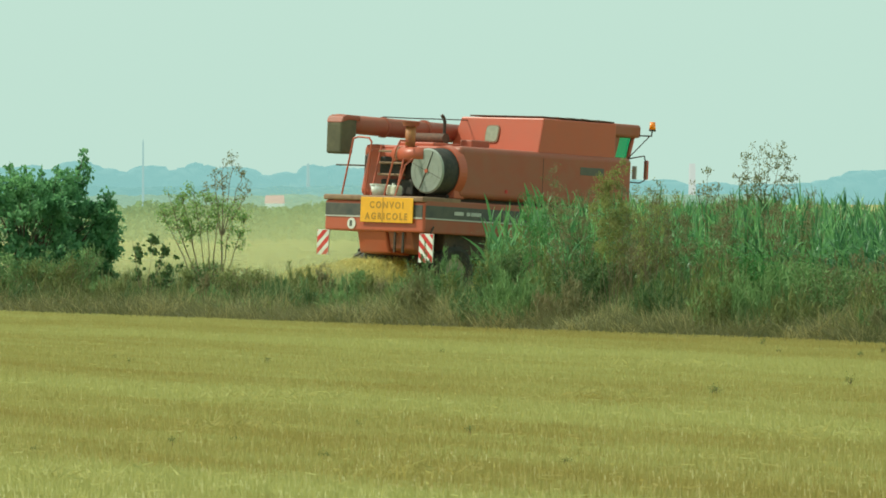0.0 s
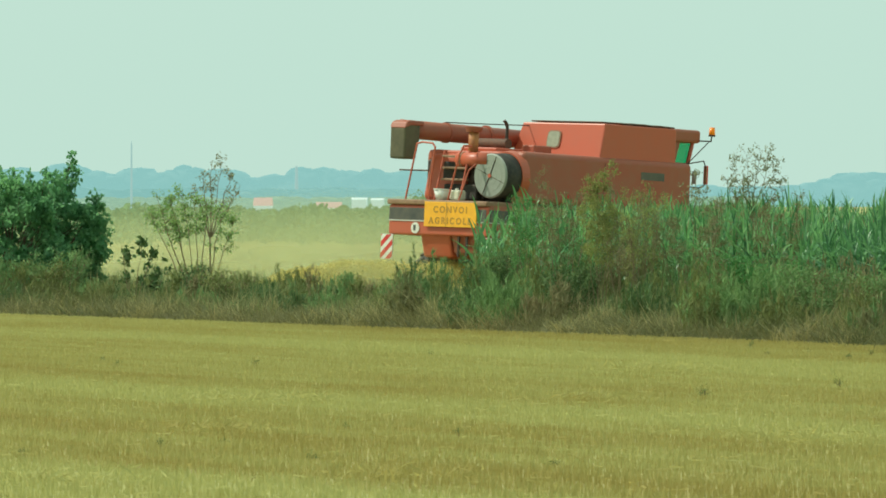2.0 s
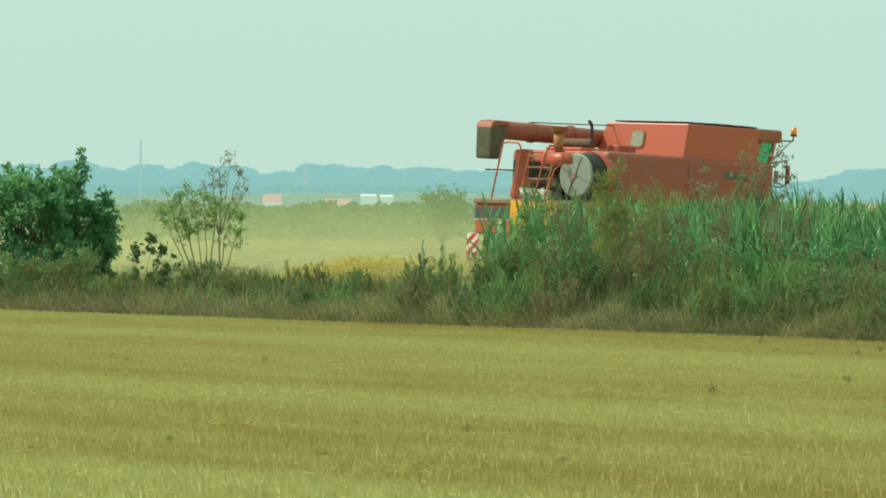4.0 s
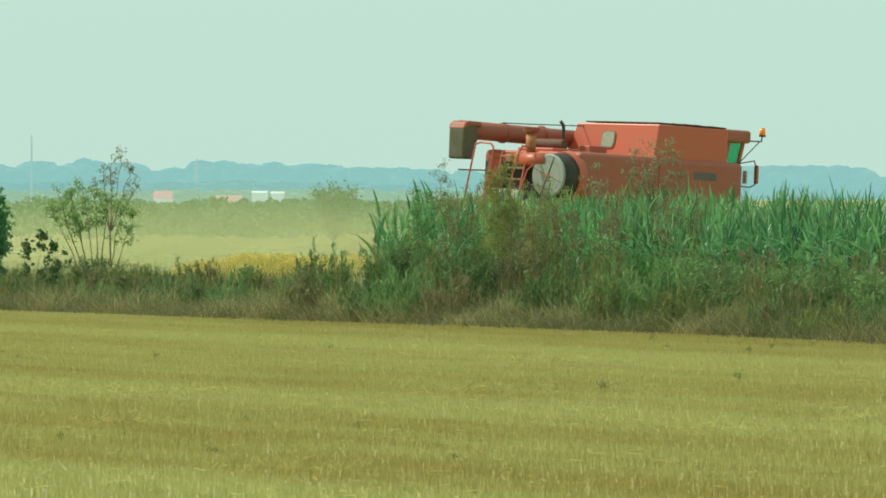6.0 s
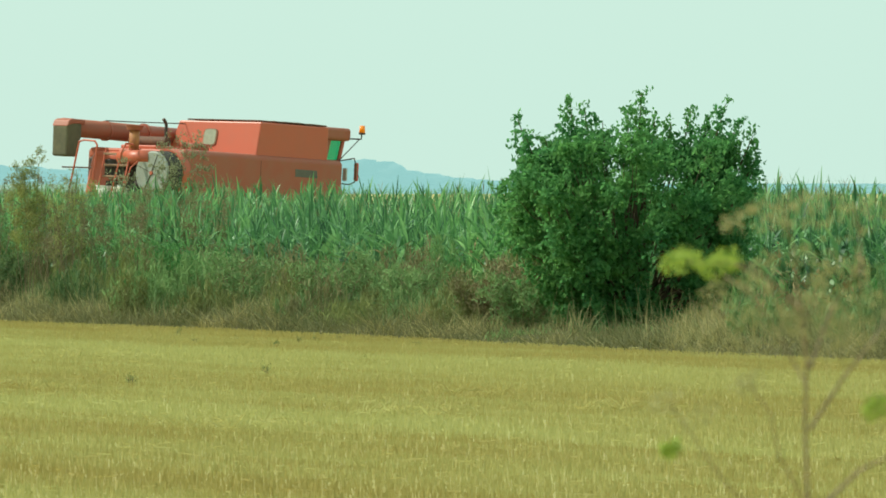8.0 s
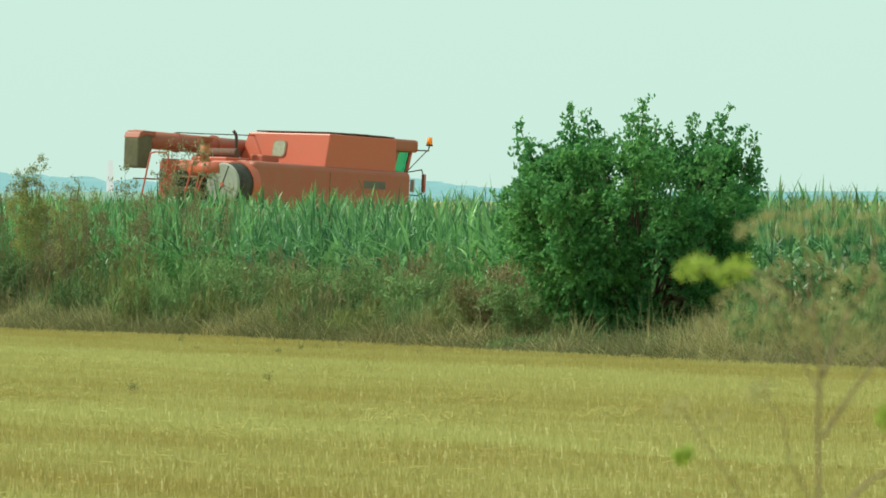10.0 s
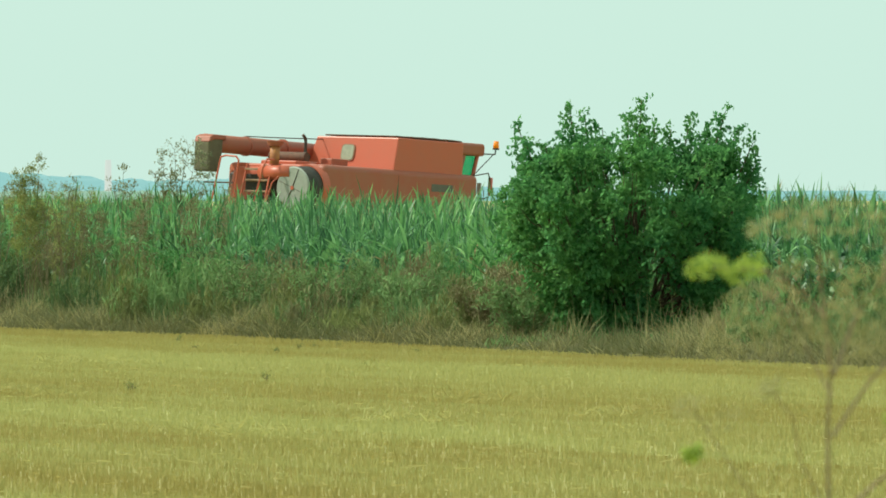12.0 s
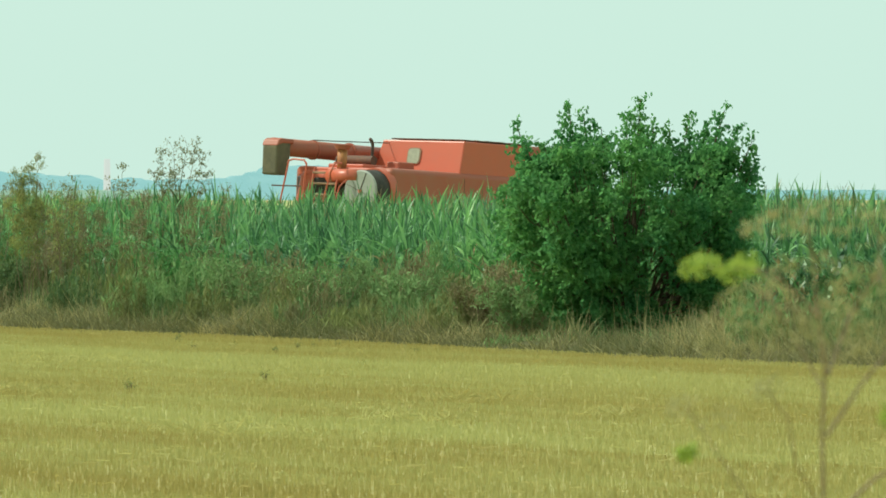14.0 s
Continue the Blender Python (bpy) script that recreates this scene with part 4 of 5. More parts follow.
def house(u, d, w, dep, h, roof_h, wall_mat, roof_mat, label):
    root = new("house")
    root.location = spot(u, d)
    part("wall", box(bmesh.new(), -w / 2, w / 2, 0, dep, 0, h, 0), wall_mat, root)
    bm = bmesh.new()
    a = [bm.verts.new(c) for c in ((-w / 2 - .1, -.2, h), (-w / 2 - .1, dep + .2, h), (-w / 2 - .1, dep / 2, h + roof_h))]
    b = [bm.verts.new((-v.co.x, v.co.y, v.co.z)) for v in a]
    for q in ((a[0], a[1], a[2]), (b[1], b[0], b[2]), (a[0], a[2], b[2], b[0]), (a[2], a[1], b[1], b[2]), (a[1], a[0], b[0], b[1])):
        bm.faces.new(q)
    part("roof", bm, roof_mat, root)
    return tagged(root, label, "house")


house(-40.3, 1500, 2.4, 6, 1.9, 0.3, M_FAR_WALL, M_FAR_WALL, "small white building far across the plain")
house(-38.3, 1500, 2.0, 6, 1.8, 0.3, M_FAR_WALL, M_FAR_WALL, "small white building far across the plain")
house(-51.0, 1450, 2.8, 6, 0.9, 1.3, M_FAR_WALL, M_FAR_ROOF, "distant low house with a red tiled roof")
house(-43.7, 1450, 4.0, 6, 0.5, 1.0, M_FAR_WALL, M_FAR_ROOF, "distant low house with a red tiled roof")


def pole(u, d, h, r, label):
    root = new("utility_pole")
    root.location = spot(u, d)
    part("pole", rod(bmesh.new(), (0, 0, 0), (0, 0, h), r, r * 0.6, 8), M_FAR_POLE, root)
    part("insulator", rod(bmesh.new(), (0, 0, h), (0, 0, h + 0.25), r * 0.4, r * 0.2, 6), M_FAR_POLE, root)
    tagged(root, label, "utility pole")


pole(-65.5, 900, 7.6, 0.13, "slender utility pole standing in the haze")
pole(-47.2, 2000, 9.0, 0.5, "dim tall pole on the horizon")


def tower(u, d, hh):
    root = new("chimney")
    root.location = spot(u, d)
    part("shaft", rod(bmesh.new(), (0, 0, 0), (0, 0, hh * 0.8), 0.9, 0.7, 12), M_HAZED_BRICK, root)
    # Cap shares the shaft's brick; its paleness is the painted haze.
    part("cap", rod(bmesh.new(), (0, 0, hh * 0.8), (0, 0, hh), 0.75, 0.65, 12), M_HAZED_BRICK, root, "chimney top, paled by painted haze")
    tagged(root, "red brick chimney far on the plain, paled by painted haze", "chimney")


tower(-4.7, 2000, 9.2)

# ---------------------------------------------------------------- combine harvester
harvester = tagged(new("combine_harvester"), "dusty red combine harvester driving away behind the maize", "combine harvester")
# the hull leans a little to the front and to its right side
TILT = pose(0, 0, 0, 1.25, 0, 0) @ pose(0, 0, 0, 0, 2.6, 0) @ pose(0, 1.5, 0)


def hull(name, bm, mat, label="", parent=None, smooth=False):
    bmesh.ops.transform(bm, matrix=TILT, verts=bm.verts)
    return part(name, bm, mat, parent or harvester, label, smooth)


def build_harvester():
    # lower hood: one skirt a side and the rear
    skirt = hull("side_skirt", box(bmesh.new(), 0.06, 6.3, -1.5, -1.42, 1.46, 2.2, 0.03), M_RED_DUSTY, "dusty red lower side panel")
    hull("stripe", box(bmesh.new(), 0.05, 6.3, -1.512, -1.49, 1.80, 2.07, 0.004), M_STRIPE, "charcoal stripe", skirt)
    hull("trim_line", box(bmesh.new(), 0.05, 6.3, -1.514, -1.49, 1.765, 1.797, 0.003), M_SILVER, "pale trim line", skirt)
    for a, b in ((0.98, 1.28), (1.38, 1.5), (1.53, 1.86)):
        hull("lettering", box(bmesh.new(), a, b, -1.517, -1.49, 1.89, 1.97, 0.003), M_SILVER, "plain pale lettering bar", skirt)
    hull("side_skirt", box(bmesh.new(), 0.06, 6.3, 1.42, 1.5, 1.46, 2.2, 0.03), M_RED_DUSTY)
    rear = hull("rear_panel", box(bmesh.new(), 0.0, 0.10, -1.5, 1.52, 1.46, 2.14, 0.045, segs=3), M_RED, "red rear hood panel")
    hull("stripe", box(bmesh.new(), -0.012, 0.05, -1.46, 1.50, 1.80, 2.07, 0.004), M_STRIPE, "charcoal stripe", rear)
    hull("trim_line", box(bmesh.new(), -0.014, 0.05, -1.46, 1.5, 1.765, 1.797, 0.003), M_SILVER, "pale trim line", rear)
    hull("deck", box(bmesh.new(), -0.05, 1.2, -1.5, 1.55, 2.14, 2.26, 0.03), M_DECK, "worn rear platform plate")
    # speed disc
    hull("speed_disc", rod(bmesh.new(), (-0.02, 0.68, 1.62), (0.0, 0.68, 1.62), 0.125, sides=24), M_WHITE, "round white speed plate", rear)
    hull("digit_bar", box(bmesh.new(), -0.026, -0.018, 0.66, 0.73, 1.56, 1.69, 0.002), M_STRIPE, "dark digit bar", rear)
    # convoy sign
    sign = hull("convoy_sign", box(bmesh.new(), -0.06, -0.03, -1.21, 0.38, 1.66, 2.22, 0.008), M_SIGN, "amber sign lettered CONVOI AGRICOLE")
    hull("fold_line", box(bmesh.new(), -0.063, -0.055, -0.305, -0.285, 1.66, 2.22, 0.0), M_SIGN_TEXT, "centre fold", sign)
    for text, z in (("CONVOI", 1.98), ("AGRICOLE", 1.73)):
        cu = bpy.data.curves.new("sign_text", "FONT")
        cu.body, cu.size, cu.align_x, cu.extrude = text, 0.205, 'CENTER', 0.002
        cu.space_character, cu.offset = 1.42, 0.006
        ob = new("sign_text", cu)
        ob.parent = sign
        ob["label"] = "dark stencilled lettering"
        cu.materials.append(M_SIGN_TEXT)
        turn = Matrix(((0, 0, -1, 0), (-1, 0, 0, 0), (0, 1, 0, 0), (0, 0, 0, 1)))
        ob.matrix_basis = TILT @ Matrix.Translation((-0.064, -0.415, z)) @ turn
    # straw chopper under the hood
    bm = bmesh.new()
    prism(bm, [(0.06, 1.5), (1.0, 1.5), (0.9, 0.95), (0.20, 0.98)], -0.30, 0.58, 0.04)
    hull("chopper_housing", bm, M_RED, "red straw outlet housing")
    bm = bmesh.new()
    prism(bm, [(0.08, 1.5), (0.9, 1.5), (0.8, 0.98), (0.2, 1.08)], -1.05, -0.35, 0.03)
    hull("chopper_housing", bm, M_RED_DUSTY)
    for y in (-0.6, -0.85):
        hull("deflector", box(bmesh.new(), 0.04, 0.08, y - 0.03, y + 0.03, 1.0, 1.5, 0.01), M_DARK_METAL, "dark spreader bar")
    # warning plates
    for y0, z0, w, h, s in ((-1.84, 0.80, 0.42, 0.64, 1), (1.34, 0.90, 0.36, 0.56, -1)):
        plate = hull("warning_plate", box(bmesh.new(), -0.03, 0.0, y0, y0 + w, z0, z0 + h, 0.006), M_WHITE, "red and white striped warning plate")
        for k in range(-2, 5):
            bm = bmesh.new()
            c = z0 + k * 0.26
            lift = w * 0.9
            quad = [(0.006, c), (w - 0.006, c + lift), (w - 0.006, c + lift + 0.13), (0.006, c + 0.13)] if s > 0 else [(0.006, c + lift), (w - 0.006, c), (w - 0.006, c + 0.13), (0.006, c + lift + 0.13)]
            a = [bm.verts.new((-0.035, y0 + y, z)) for y, z in quad]
            q = [bm.verts.new((-0.029, y0 + y, z)) for y, z in quad]
            bm.faces.new(a), bm.faces.new(q[::-1])
            for i in range(4):
                bm.faces.new((a[i], q[i], q[(i + 1) % 4], a[(i + 1) % 4]))
            for z, up in ((z0 + 0.006, -1), (z0 + h - 0.006, 1)):
                bmesh.ops.bisect_plane(bm, geom=bm.verts[:] + bm.edges[:] + bm.faces[:], plane_co=(0, 0, z), plane_no=(0, 0, up), clear_outer=True)
            if len(bm.faces) < 3:
                bm.free()
                continue
            hull("red_stripe", bm, M_WARN_RED, "red stripe", plate)
        hull("plate_bracket", rod(bmesh.new(), (0.02, y0 + w / 2, z0 + h * 0.8), (0.3, y0 + w / 2 + 0.1 * s, 1.6), 0.02), M_DARK_METAL, "", plate)
    # inner body
    hull("chassis", box(bmesh.new(), 0.95, 6.4, -1.3, 1.3, 0.95, 3.2, 0.05), M_DARK_METAL, "dark inner body and frame")
    # big upper side panel with a rounded shoulder
    for y0, y1 in ((-1.5, -1.05), (1.05, 1.5)):
        panel = hull("upper_side_panel", box(bmesh.new(), 1.12, 6.88, y0, y1, 2.28, 3.44, 0.13, segs=4), M_RED_DUSTY, "dusty red upper side panel")
        if y0 < 0:
            hull("panel_gap", box(bmesh.new(), 3.85, 3.865, -1.503, -1.48, 2.4, 3.3, 0.0), M_DARK_METAL, "narrow panel joint", panel)
            hull("badge", box(bmesh.new(), 5.1, 5.9, -1.506, -1.48, 2.98, 3.16, 0.004), M_STRIPE, "dark badge plate", panel)
            hull("latch", box(bmesh.new(), 2.62, 2.70, -1.515, -1.48, 2.45, 2.53, 0.01), M_WARN_RED, "small latch", panel)
    hull("engine_deck", box(bmesh.new(), 1.0, 4.0, -1.1, 1.3, 3.2, 3.42, 0.04), M_RED, "red engine deck")
    hull("vent_box", box(bmesh.new(), 2.3, 2.9, -0.72, -0.35, 3.42, 3.62, 0.03), M_RED_DUSTY, "low vent box")
    # grain tank, its rear face leaning forwards
    bm = bmesh.new()
    lo = [(3.75, -1.42, 3.4), (6.35, -1.42, 3.4), (6.35, 1.3, 3.4), (3.75, 1.3, 3.4)]
    hi = [(3.9, -1.42, 4.2), (6.35, -1.42, 4.2), (6.35, 1.1, 4.2), (3.9, 1.1, 4.2)]
    a, b = [bm.verts.new(c) for c in lo], [bm.verts.new(c) for c in hi]
    bm.faces.new(a[::-1]), bm.faces.new(b)
    for i in range(4):
        bm.faces.new((a[i], a[(i + 1) % 4], b[(i + 1) % 4], b[i]))
    bmesh.ops.bevel(bm, geom=list(bm.edges), offset=0.03, segments=2, affect='EDGES', profile=0.5)
    tank = hull("grain_tank", bm, M_RED, "red grain tank")
    def round_plate(x0, x1, a, b):
        ring = [(math.copysign(abs(math.cos(k)) ** 0.45, math.cos(k)) * a, math.copysign(abs(math.sin(k)) ** 0.45, math.sin(k)) * b) for k in [2 * math.pi * i / 32 for i in range(32)]]
        bm = bmesh.new()
        p, q = [[bm.verts.new((x, y, z)) for y, z in ring] for x in (x0, x1)]
        bm.faces.new(p), bm.faces.new(q[::-1])
        for i in range(32):
            bm.faces.new((p[i], q[i], q[(i + 1) % 32], p[(i + 1) % 32]))
        bmesh.ops.recalc_face_normals(bm, faces=list(bm.faces))
        bmesh.ops.transform(bm, matrix=pose(3.815, 0.06, 3.82, 0, 10.6, 0), verts=bm.verts)
        return bm
    hull("window_seal", round_plate(-0.014, 0.014, 0.205, 0.205), M_DECK, "", tank)
    hull("tank_window", round_plate(-0.022, 0.012, 0.175, 0.178), M_TINT, "dusty tank window with rounded corners", tank)
    rng = random.Random(4)
    for x0, x1, y0, y1, a in ((3.95, 4.5, -1.3, 0.9, 0.3), (4.42, 4.9, -1.38, 0.2, 1.5), (4.82, 5.3, -1.38, 0.9, 1.2), (5.22, 5.75, -1.4, 0.3, 2), (5.7, 6.3, -1.4, 0.6, 1.2)):
        bm = box(bmesh.new(), (x0 - x1) / 2, (x1 - x0) / 2, y0, y1, 0, 0.03, 0.008)
        bmesh.ops.transform(bm, matrix=pose((x0 + x1) / 2, 0, 4.212 + rng.uniform(0, 0.02), 0, a * 1.2, 0), verts=bm.verts)
        hull("tank_cover", bm, M_RUST, "dusty brown tank cover flap", tank)
    # cab
    cab = hull("cab", box(bmesh.new(), 6.42, 7.16, -1.0, 1.0, 1.9, 3.46, 0.05), M_RED_DUSTY, "red cab base")
    hull("cab_roof", box(bmesh.new(), 6.38, 7.52, -1.15, 1.15, 3.92, 4.22, 0.07, segs=3), M_RED_DUSTY, "dusty red cab roof", cab)
    for y in (-1.02, 0.98):
        hull("cab_post", rod(bmesh.new(), (7.1, y, 3.0), (7.40, y, 4.05), 0.05), M_RED, "", cab)
        hull("cab_post", rod(bmesh.new(), (6.5, y, 3.0), (6.5, y, 4.05), 0.07), M_DARK_METAL, "", cab)
        bm = bmesh.new()
        prism(bm, [(6.74, 3.4), (7.14, 3.4), (7.34, 3.98), (6.92, 3.98)], y - 0.006, y + 0.006)
        hull("cab_side", prism(bmesh.new(), [(6.42, 3.4), (6.74, 3.4), (6.92, 3.98), (6.42, 3.98)], y - 0.03, y + 0.03), M_RED_DUSTY, "dusty red cab side panel", cab)
        pane = hull("side_pane", bm, M_CAB_GLASS, "green tinted cab glass", cab)
        pane.visible_shadow = False
    bm = bmesh.new()
    vs = [bm.verts.new(c) for c in ((7.17, -1, 3.4), (7.17, 1, 3.4), (7.36, 1, 3.98), (7.36, -1, 3.98))]
    bm.faces.new(vs)
    bmesh.ops.solidify(bm, geom=list(bm.faces), thickness=0.012)
    pane = hull("windscreen", bm, M_CAB_GLASS, "", cab)
    pane.visible_shadow = False
    # beacon and mirror
    arm = hull("beacon_arm", bent(bmesh.new(), [Vector(c) for c in ((7.4, -1.05, 3.98), (7.6, -1.38, 3.98), (7.6, -1.40, 4.12))], 0.016), M_DARK_METAL)
    hull("beacon_stay", rod(bmesh.new(), (7.14, -1.05, 3.4), (7.58, -1.34, 3.97), 0.012), M_DARK_METAL, "", arm)
    bm = rod(bmesh.new(), (7.6, -1.40, 4.12), (7.6, -1.40, 4.30), 0.075, 0.06, 16)
    hull("beacon_lens", bm, M_AMBER, "orange rotating beacon", arm, True)
    hull("beacon_base", rod(bmesh.new(), (7.6, -1.40, 4.09), (7.6, -1.40, 4.13), 0.08, sides=16), M_BLACK, "", arm)
    arm = hull("mirror_arm", bent(bmesh.new(), [Vector(c) for c in ((7.1, -1.03, 3.42), (7.45, -1.32, 3.52), (7.45, -1.36, 3.42), (7.45, -1.36, 2.96), (7.4, -1.25, 2.9), (7.1, -1.03, 2.92))], 0.014), M_DARK_METAL)
    mirror = hull("mirror", box(bmesh.new(), 7.44, 7.50, -1.44, -1.33, 2.98, 3.42, 0.03), M_WARN_RED, "red-backed wing mirror", arm)
    hull("mirror_glass", box(bmesh.new(), 7.432, 7.442, -1.43, -1.34, 3.0, 3.4, 0.002), M_MIRROR, "", mirror)
    hull("mirror_glass", box(bmesh.new(), 7.30, 7.34, -1.22, -1.1, 2.98, 3.28, 0.01), M_SILVER, "small second mirror", arm)
    # unloading auger folded back along the far side
    bm = rod(bmesh.new(), (0.1, 1.36, 3.85), (4.6, 1.36, 3.80), 0.21, sides=28)
    auger = hull("unloading_auger", bm, M_RED_DUSTY, "dusty red unloading auger tube", None, True)
    bm = bmesh.new()
    prism(bm, [(0.0, 3.17), (-0.01, 3.86), (0.05, 3.99), (0.16, 4.03), (0.5, 4.0), (0.5, 3.6), (0.42, 3.5), (0.40, 3.17)], 1.13, 1.59, 0.045)
    hull("auger_spout", bm, M_SPOUT, "dark rubber spout", auger)
    bm = bmesh.new()
    prism(bm, [(-0.02, 3.86), (0.04, 4.005), (0.16, 4.05), (0.6, 4.04), (0.6, 3.93), (0.2, 3.93)], 1.115, 1.605, 0.03)
    hull("spout_hood", bm, M_RED_DUSTY, "", auger)
    for x in (1.55, 2.9):
        hull("auger_flange", rod(bmesh.new(), (x, 1.36, 3.83), (x + 0.07, 1.36, 3.83), 0.235, sides=28), M_RED_DUSTY, "", auger)
    bm = bent(bmesh.new(), [Vector(c) for c in ((1.4, 1.2, 4.06), (2.1, 1.1, 4.07), (3.95, 0.9, 4.12))], 0.012)
    hull("auger_stay", bm, M_DARK_METAL, "thin stay rod", auger)
    # engine bay at the rear
    bm = box(bmesh.new(), 0.75, 1.6, -0.1, 1.05, 2.26, 3.34, 0.16, segs=4)
    for v in bm.verts:      # its left side flares towards the platform
        if v.co.y > 0.5:
            v.co.y += 0.20 * (3.34 - v.co.z)
    hull("engine_housing", bm, M_RED, "red engine housing flaring at the foot")
    # Solid black blocks stand in for the shade inside the engine bay.
    hull("opening_shade", box(bmesh.new(), 0.62, 0.78, -0.15, 0.5, 2.75, 3.15, 0.03), M_BLACK, "black block painted for the shade inside the engine bay")
    hull("opening_shade", box(bmesh.new(), 0.62, 0.78, -0.55, 0.45, 2.3, 2.65, 0.03), M_BLACK)
    hull("engine_block", box(bmesh.new(), 0.8, 1.5, -0.62, -0.1, 2.3, 3.1, 0.05), M_DARK_METAL, "dark engine block")
    steps = new("rear_ladder")
    steps.parent = harvester
    for z in (2.72, 2.98, 3.24):
        hull("step", box(bmesh.new(), 0.48, 0.62, -0.32, 0.42, z, z + 0.05, 0.012), M_DECK, "worn step plate", steps)
    for y in (-0.34, 0.42):
        hull("stringer", rod(bmesh.new(), (0.30, y, 2.26), (0.58, y, 3.4), 0.026), M_RED, "", steps)
    rail = hull("guard_rail", bent(bmesh.new(), [Vector(c) for c in ((0.02, 1.05, 2.26), (0.12, 0.86, 3.52), (0.16, 0.74, 3.56), (0.16, 0.42, 3.54), (0.16, 0.34, 3.45), (0.12, 0.44, 2.26))], 0.022), M_RED, "red tubular guard rail")
    hull("cross_rail", rod(bmesh.new(), (0.06, 1.3, 2.92), (0.10, 0.44, 2.92), 0.018), M_DARK_METAL, "", rail)
    hull("guard_rail", bent(bmesh.new(), [Vector(c) for c in ((0.05, -0.22, 2.26), (0.12, -0.45, 3.3), (0.2, -0.5, 3.5), (0.45, -0.5, 3.5))], 0.022), M_RED)
    hull("guard_rail", bent(bmesh.new(), [Vector(c) for c in ((0.05, -0.55, 2.26), (0.2, -0.68, 2.95), (0.4, -0.7, 3.1))], 0.018), M_RED)
    cleaner = hull("air_cleaner", rod(bmesh.new(), (0.62, 0.0, 3.2), (0.62, -0.95, 3.2), 0.17, sides=24), M_RED, "red air cleaner drum", None, True)
    hull("clamp_ring", rod(bmesh.new(), (0.62, -0.12, 3.2), (0.62, -0.17, 3.2), 0.18, sides=24), M_DECK, "", cleaner)
    stack = hull("intake_stack", rod(bmesh.new(), (1.0, -0.05, 3.3), (1.0, -0.05, 3.86), 0.11, 0.12, sides=18), M_FUNNEL, "ochre air intake stack", None, True)
    hull("intake_cap", rod(bmesh.new(), (1.0, -0.05, 3.84), (1.0, -0.05, 3.95), 0.17, 0.21, 18), M_RED_DUSTY, "", stack)
    exhaust = hull("exhaust_pipe", bent(bmesh.new(), [Vector(c) for c in ((2.05, -0.1, 3.4), (2.05, -0.1, 4.0), (2.03, -0.09, 4.08), (1.97, -0.07, 4.15))], 0.038, 12), M_DARK_METAL, "black curved exhaust pipe")
    hull("silencer", rod(bmesh.new(), (2.0, 0.9, 3.62), (2.0, -0.2, 3.62), 0.12, sides=20), M_RUST, "rusty silencer", exhaust)
    hull("muffler_shield", box(bmesh.new(), 1.5, 2.4, -0.3, 0.8, 3.40, 3.52, 0.03), M_RED, "red shield plate")
    # rotary radiator screen
    drum = hull("screen_drum", rod(bmesh.new(), (0.52, -1.07, 2.85), (1.0, -1.07, 2.85), 0.50, 0.53, 48), M_BLACK, "black screen drum", None, True)
    screen = part("rotary_screen", rod(bmesh.new(), (-0.035, 0, 0), (0.0, 0, 0), 0.47, 0.505, 48), M_SCREEN, harvester, "grey perforated rotary screen")
    screen.matrix_basis = TILT @ Matrix.Translation((0.518, -1.07, 2.85))
    for r in (0.2, 0.36):
        bm = bmesh.new()
        for k in range(36):
            a0, a1 = 2 * math.pi * k / 36, 2 * math.pi * (k + 1) / 36
            rod(bm, (-0.036, r * math.cos(a0), r * math.sin(a0)), (-0.036, r * math.cos(a1), r * math.sin(a1)), 0.003, sides=4)
        part("screen_ring", bm, M_SCREEN, screen)
    part("screen_bar", bent(bmesh.new(), [Vector(c) for c in ((-0.034, -0.17, 0.43), (-0.042, 0, 0), (-0.034, 0.20, -0.41))], 0.011), M_DARK_METAL, screen, "dark bar across the screen")
    part("screen_bar", rod(bmesh.new(), (-0.037, -0.42, -0.16), (-0.037, 0.42, 0.16), 0.005), M_DARK_METAL, screen, "thin seam across the screen")
    part("screen_hub", rod(bmesh.new(), (-0.06, 0, 0), (-0.03, 0, 0), 0.045, sides=16), M_RED, screen, "small red hub")
    bm = bmesh.new()
    rod(bm, (0.98, -1.05, 2.85), (1.2, -1.05, 2.85), 0.57, 0.6, 40)
    box(bm, 1.0, 1.35, -1.46, -0.5, 2.26, 2.9, 0.03)
    hull("screen_shroud", bm, M_RED, "bright red screen shroud")
    # cans on the platform
    bucket = hull("bucket", rod(bmesh.new(), (0.22, 0.12, 2.265), (0.22, 0.12, 2.50), 0.13, 0.19, 24), M_WHITE, "white plastic bucket", None, True)
    hull("bucket_rim", rod(bmesh.new(), (0.22, 0.12, 2.49), (0.22, 0.12, 2.52), 0.20, 0.20, 24), M_WHITE, "", bucket)
    for y, w in ((-0.35, 0.3),):
        can = hull("plastic_can", box(bmesh.new(), 0.1, 0.36, y - w / 2, y + w / 2, 2.265, 2.50, 0.05, segs=3), M_CREAM, "cream plastic can")
        hull("can_cap", rod(bmesh.new(), (0.2, y, 2.5), (0.2, y, 2.54), 0.04), M_WHITE, "", can)
    # wheels stand level on the ground
    wheels = []
    for x, y, r, w in ((1.35, 0.35, 0.6, 0.42), (1.35, 2.65, 0.6, 0.42), (5.6, 0.25, 0.86, 0.6), (5.6, 2.75, 0.86, 0.6)):
        hub = new("wheel")
        hub.parent = harvester
        hub.matrix_basis = pose(x, y, r - 0.02)
        hub["label"] = "dusty black wheel with lugged tyre"
        bm = bmesh.new()
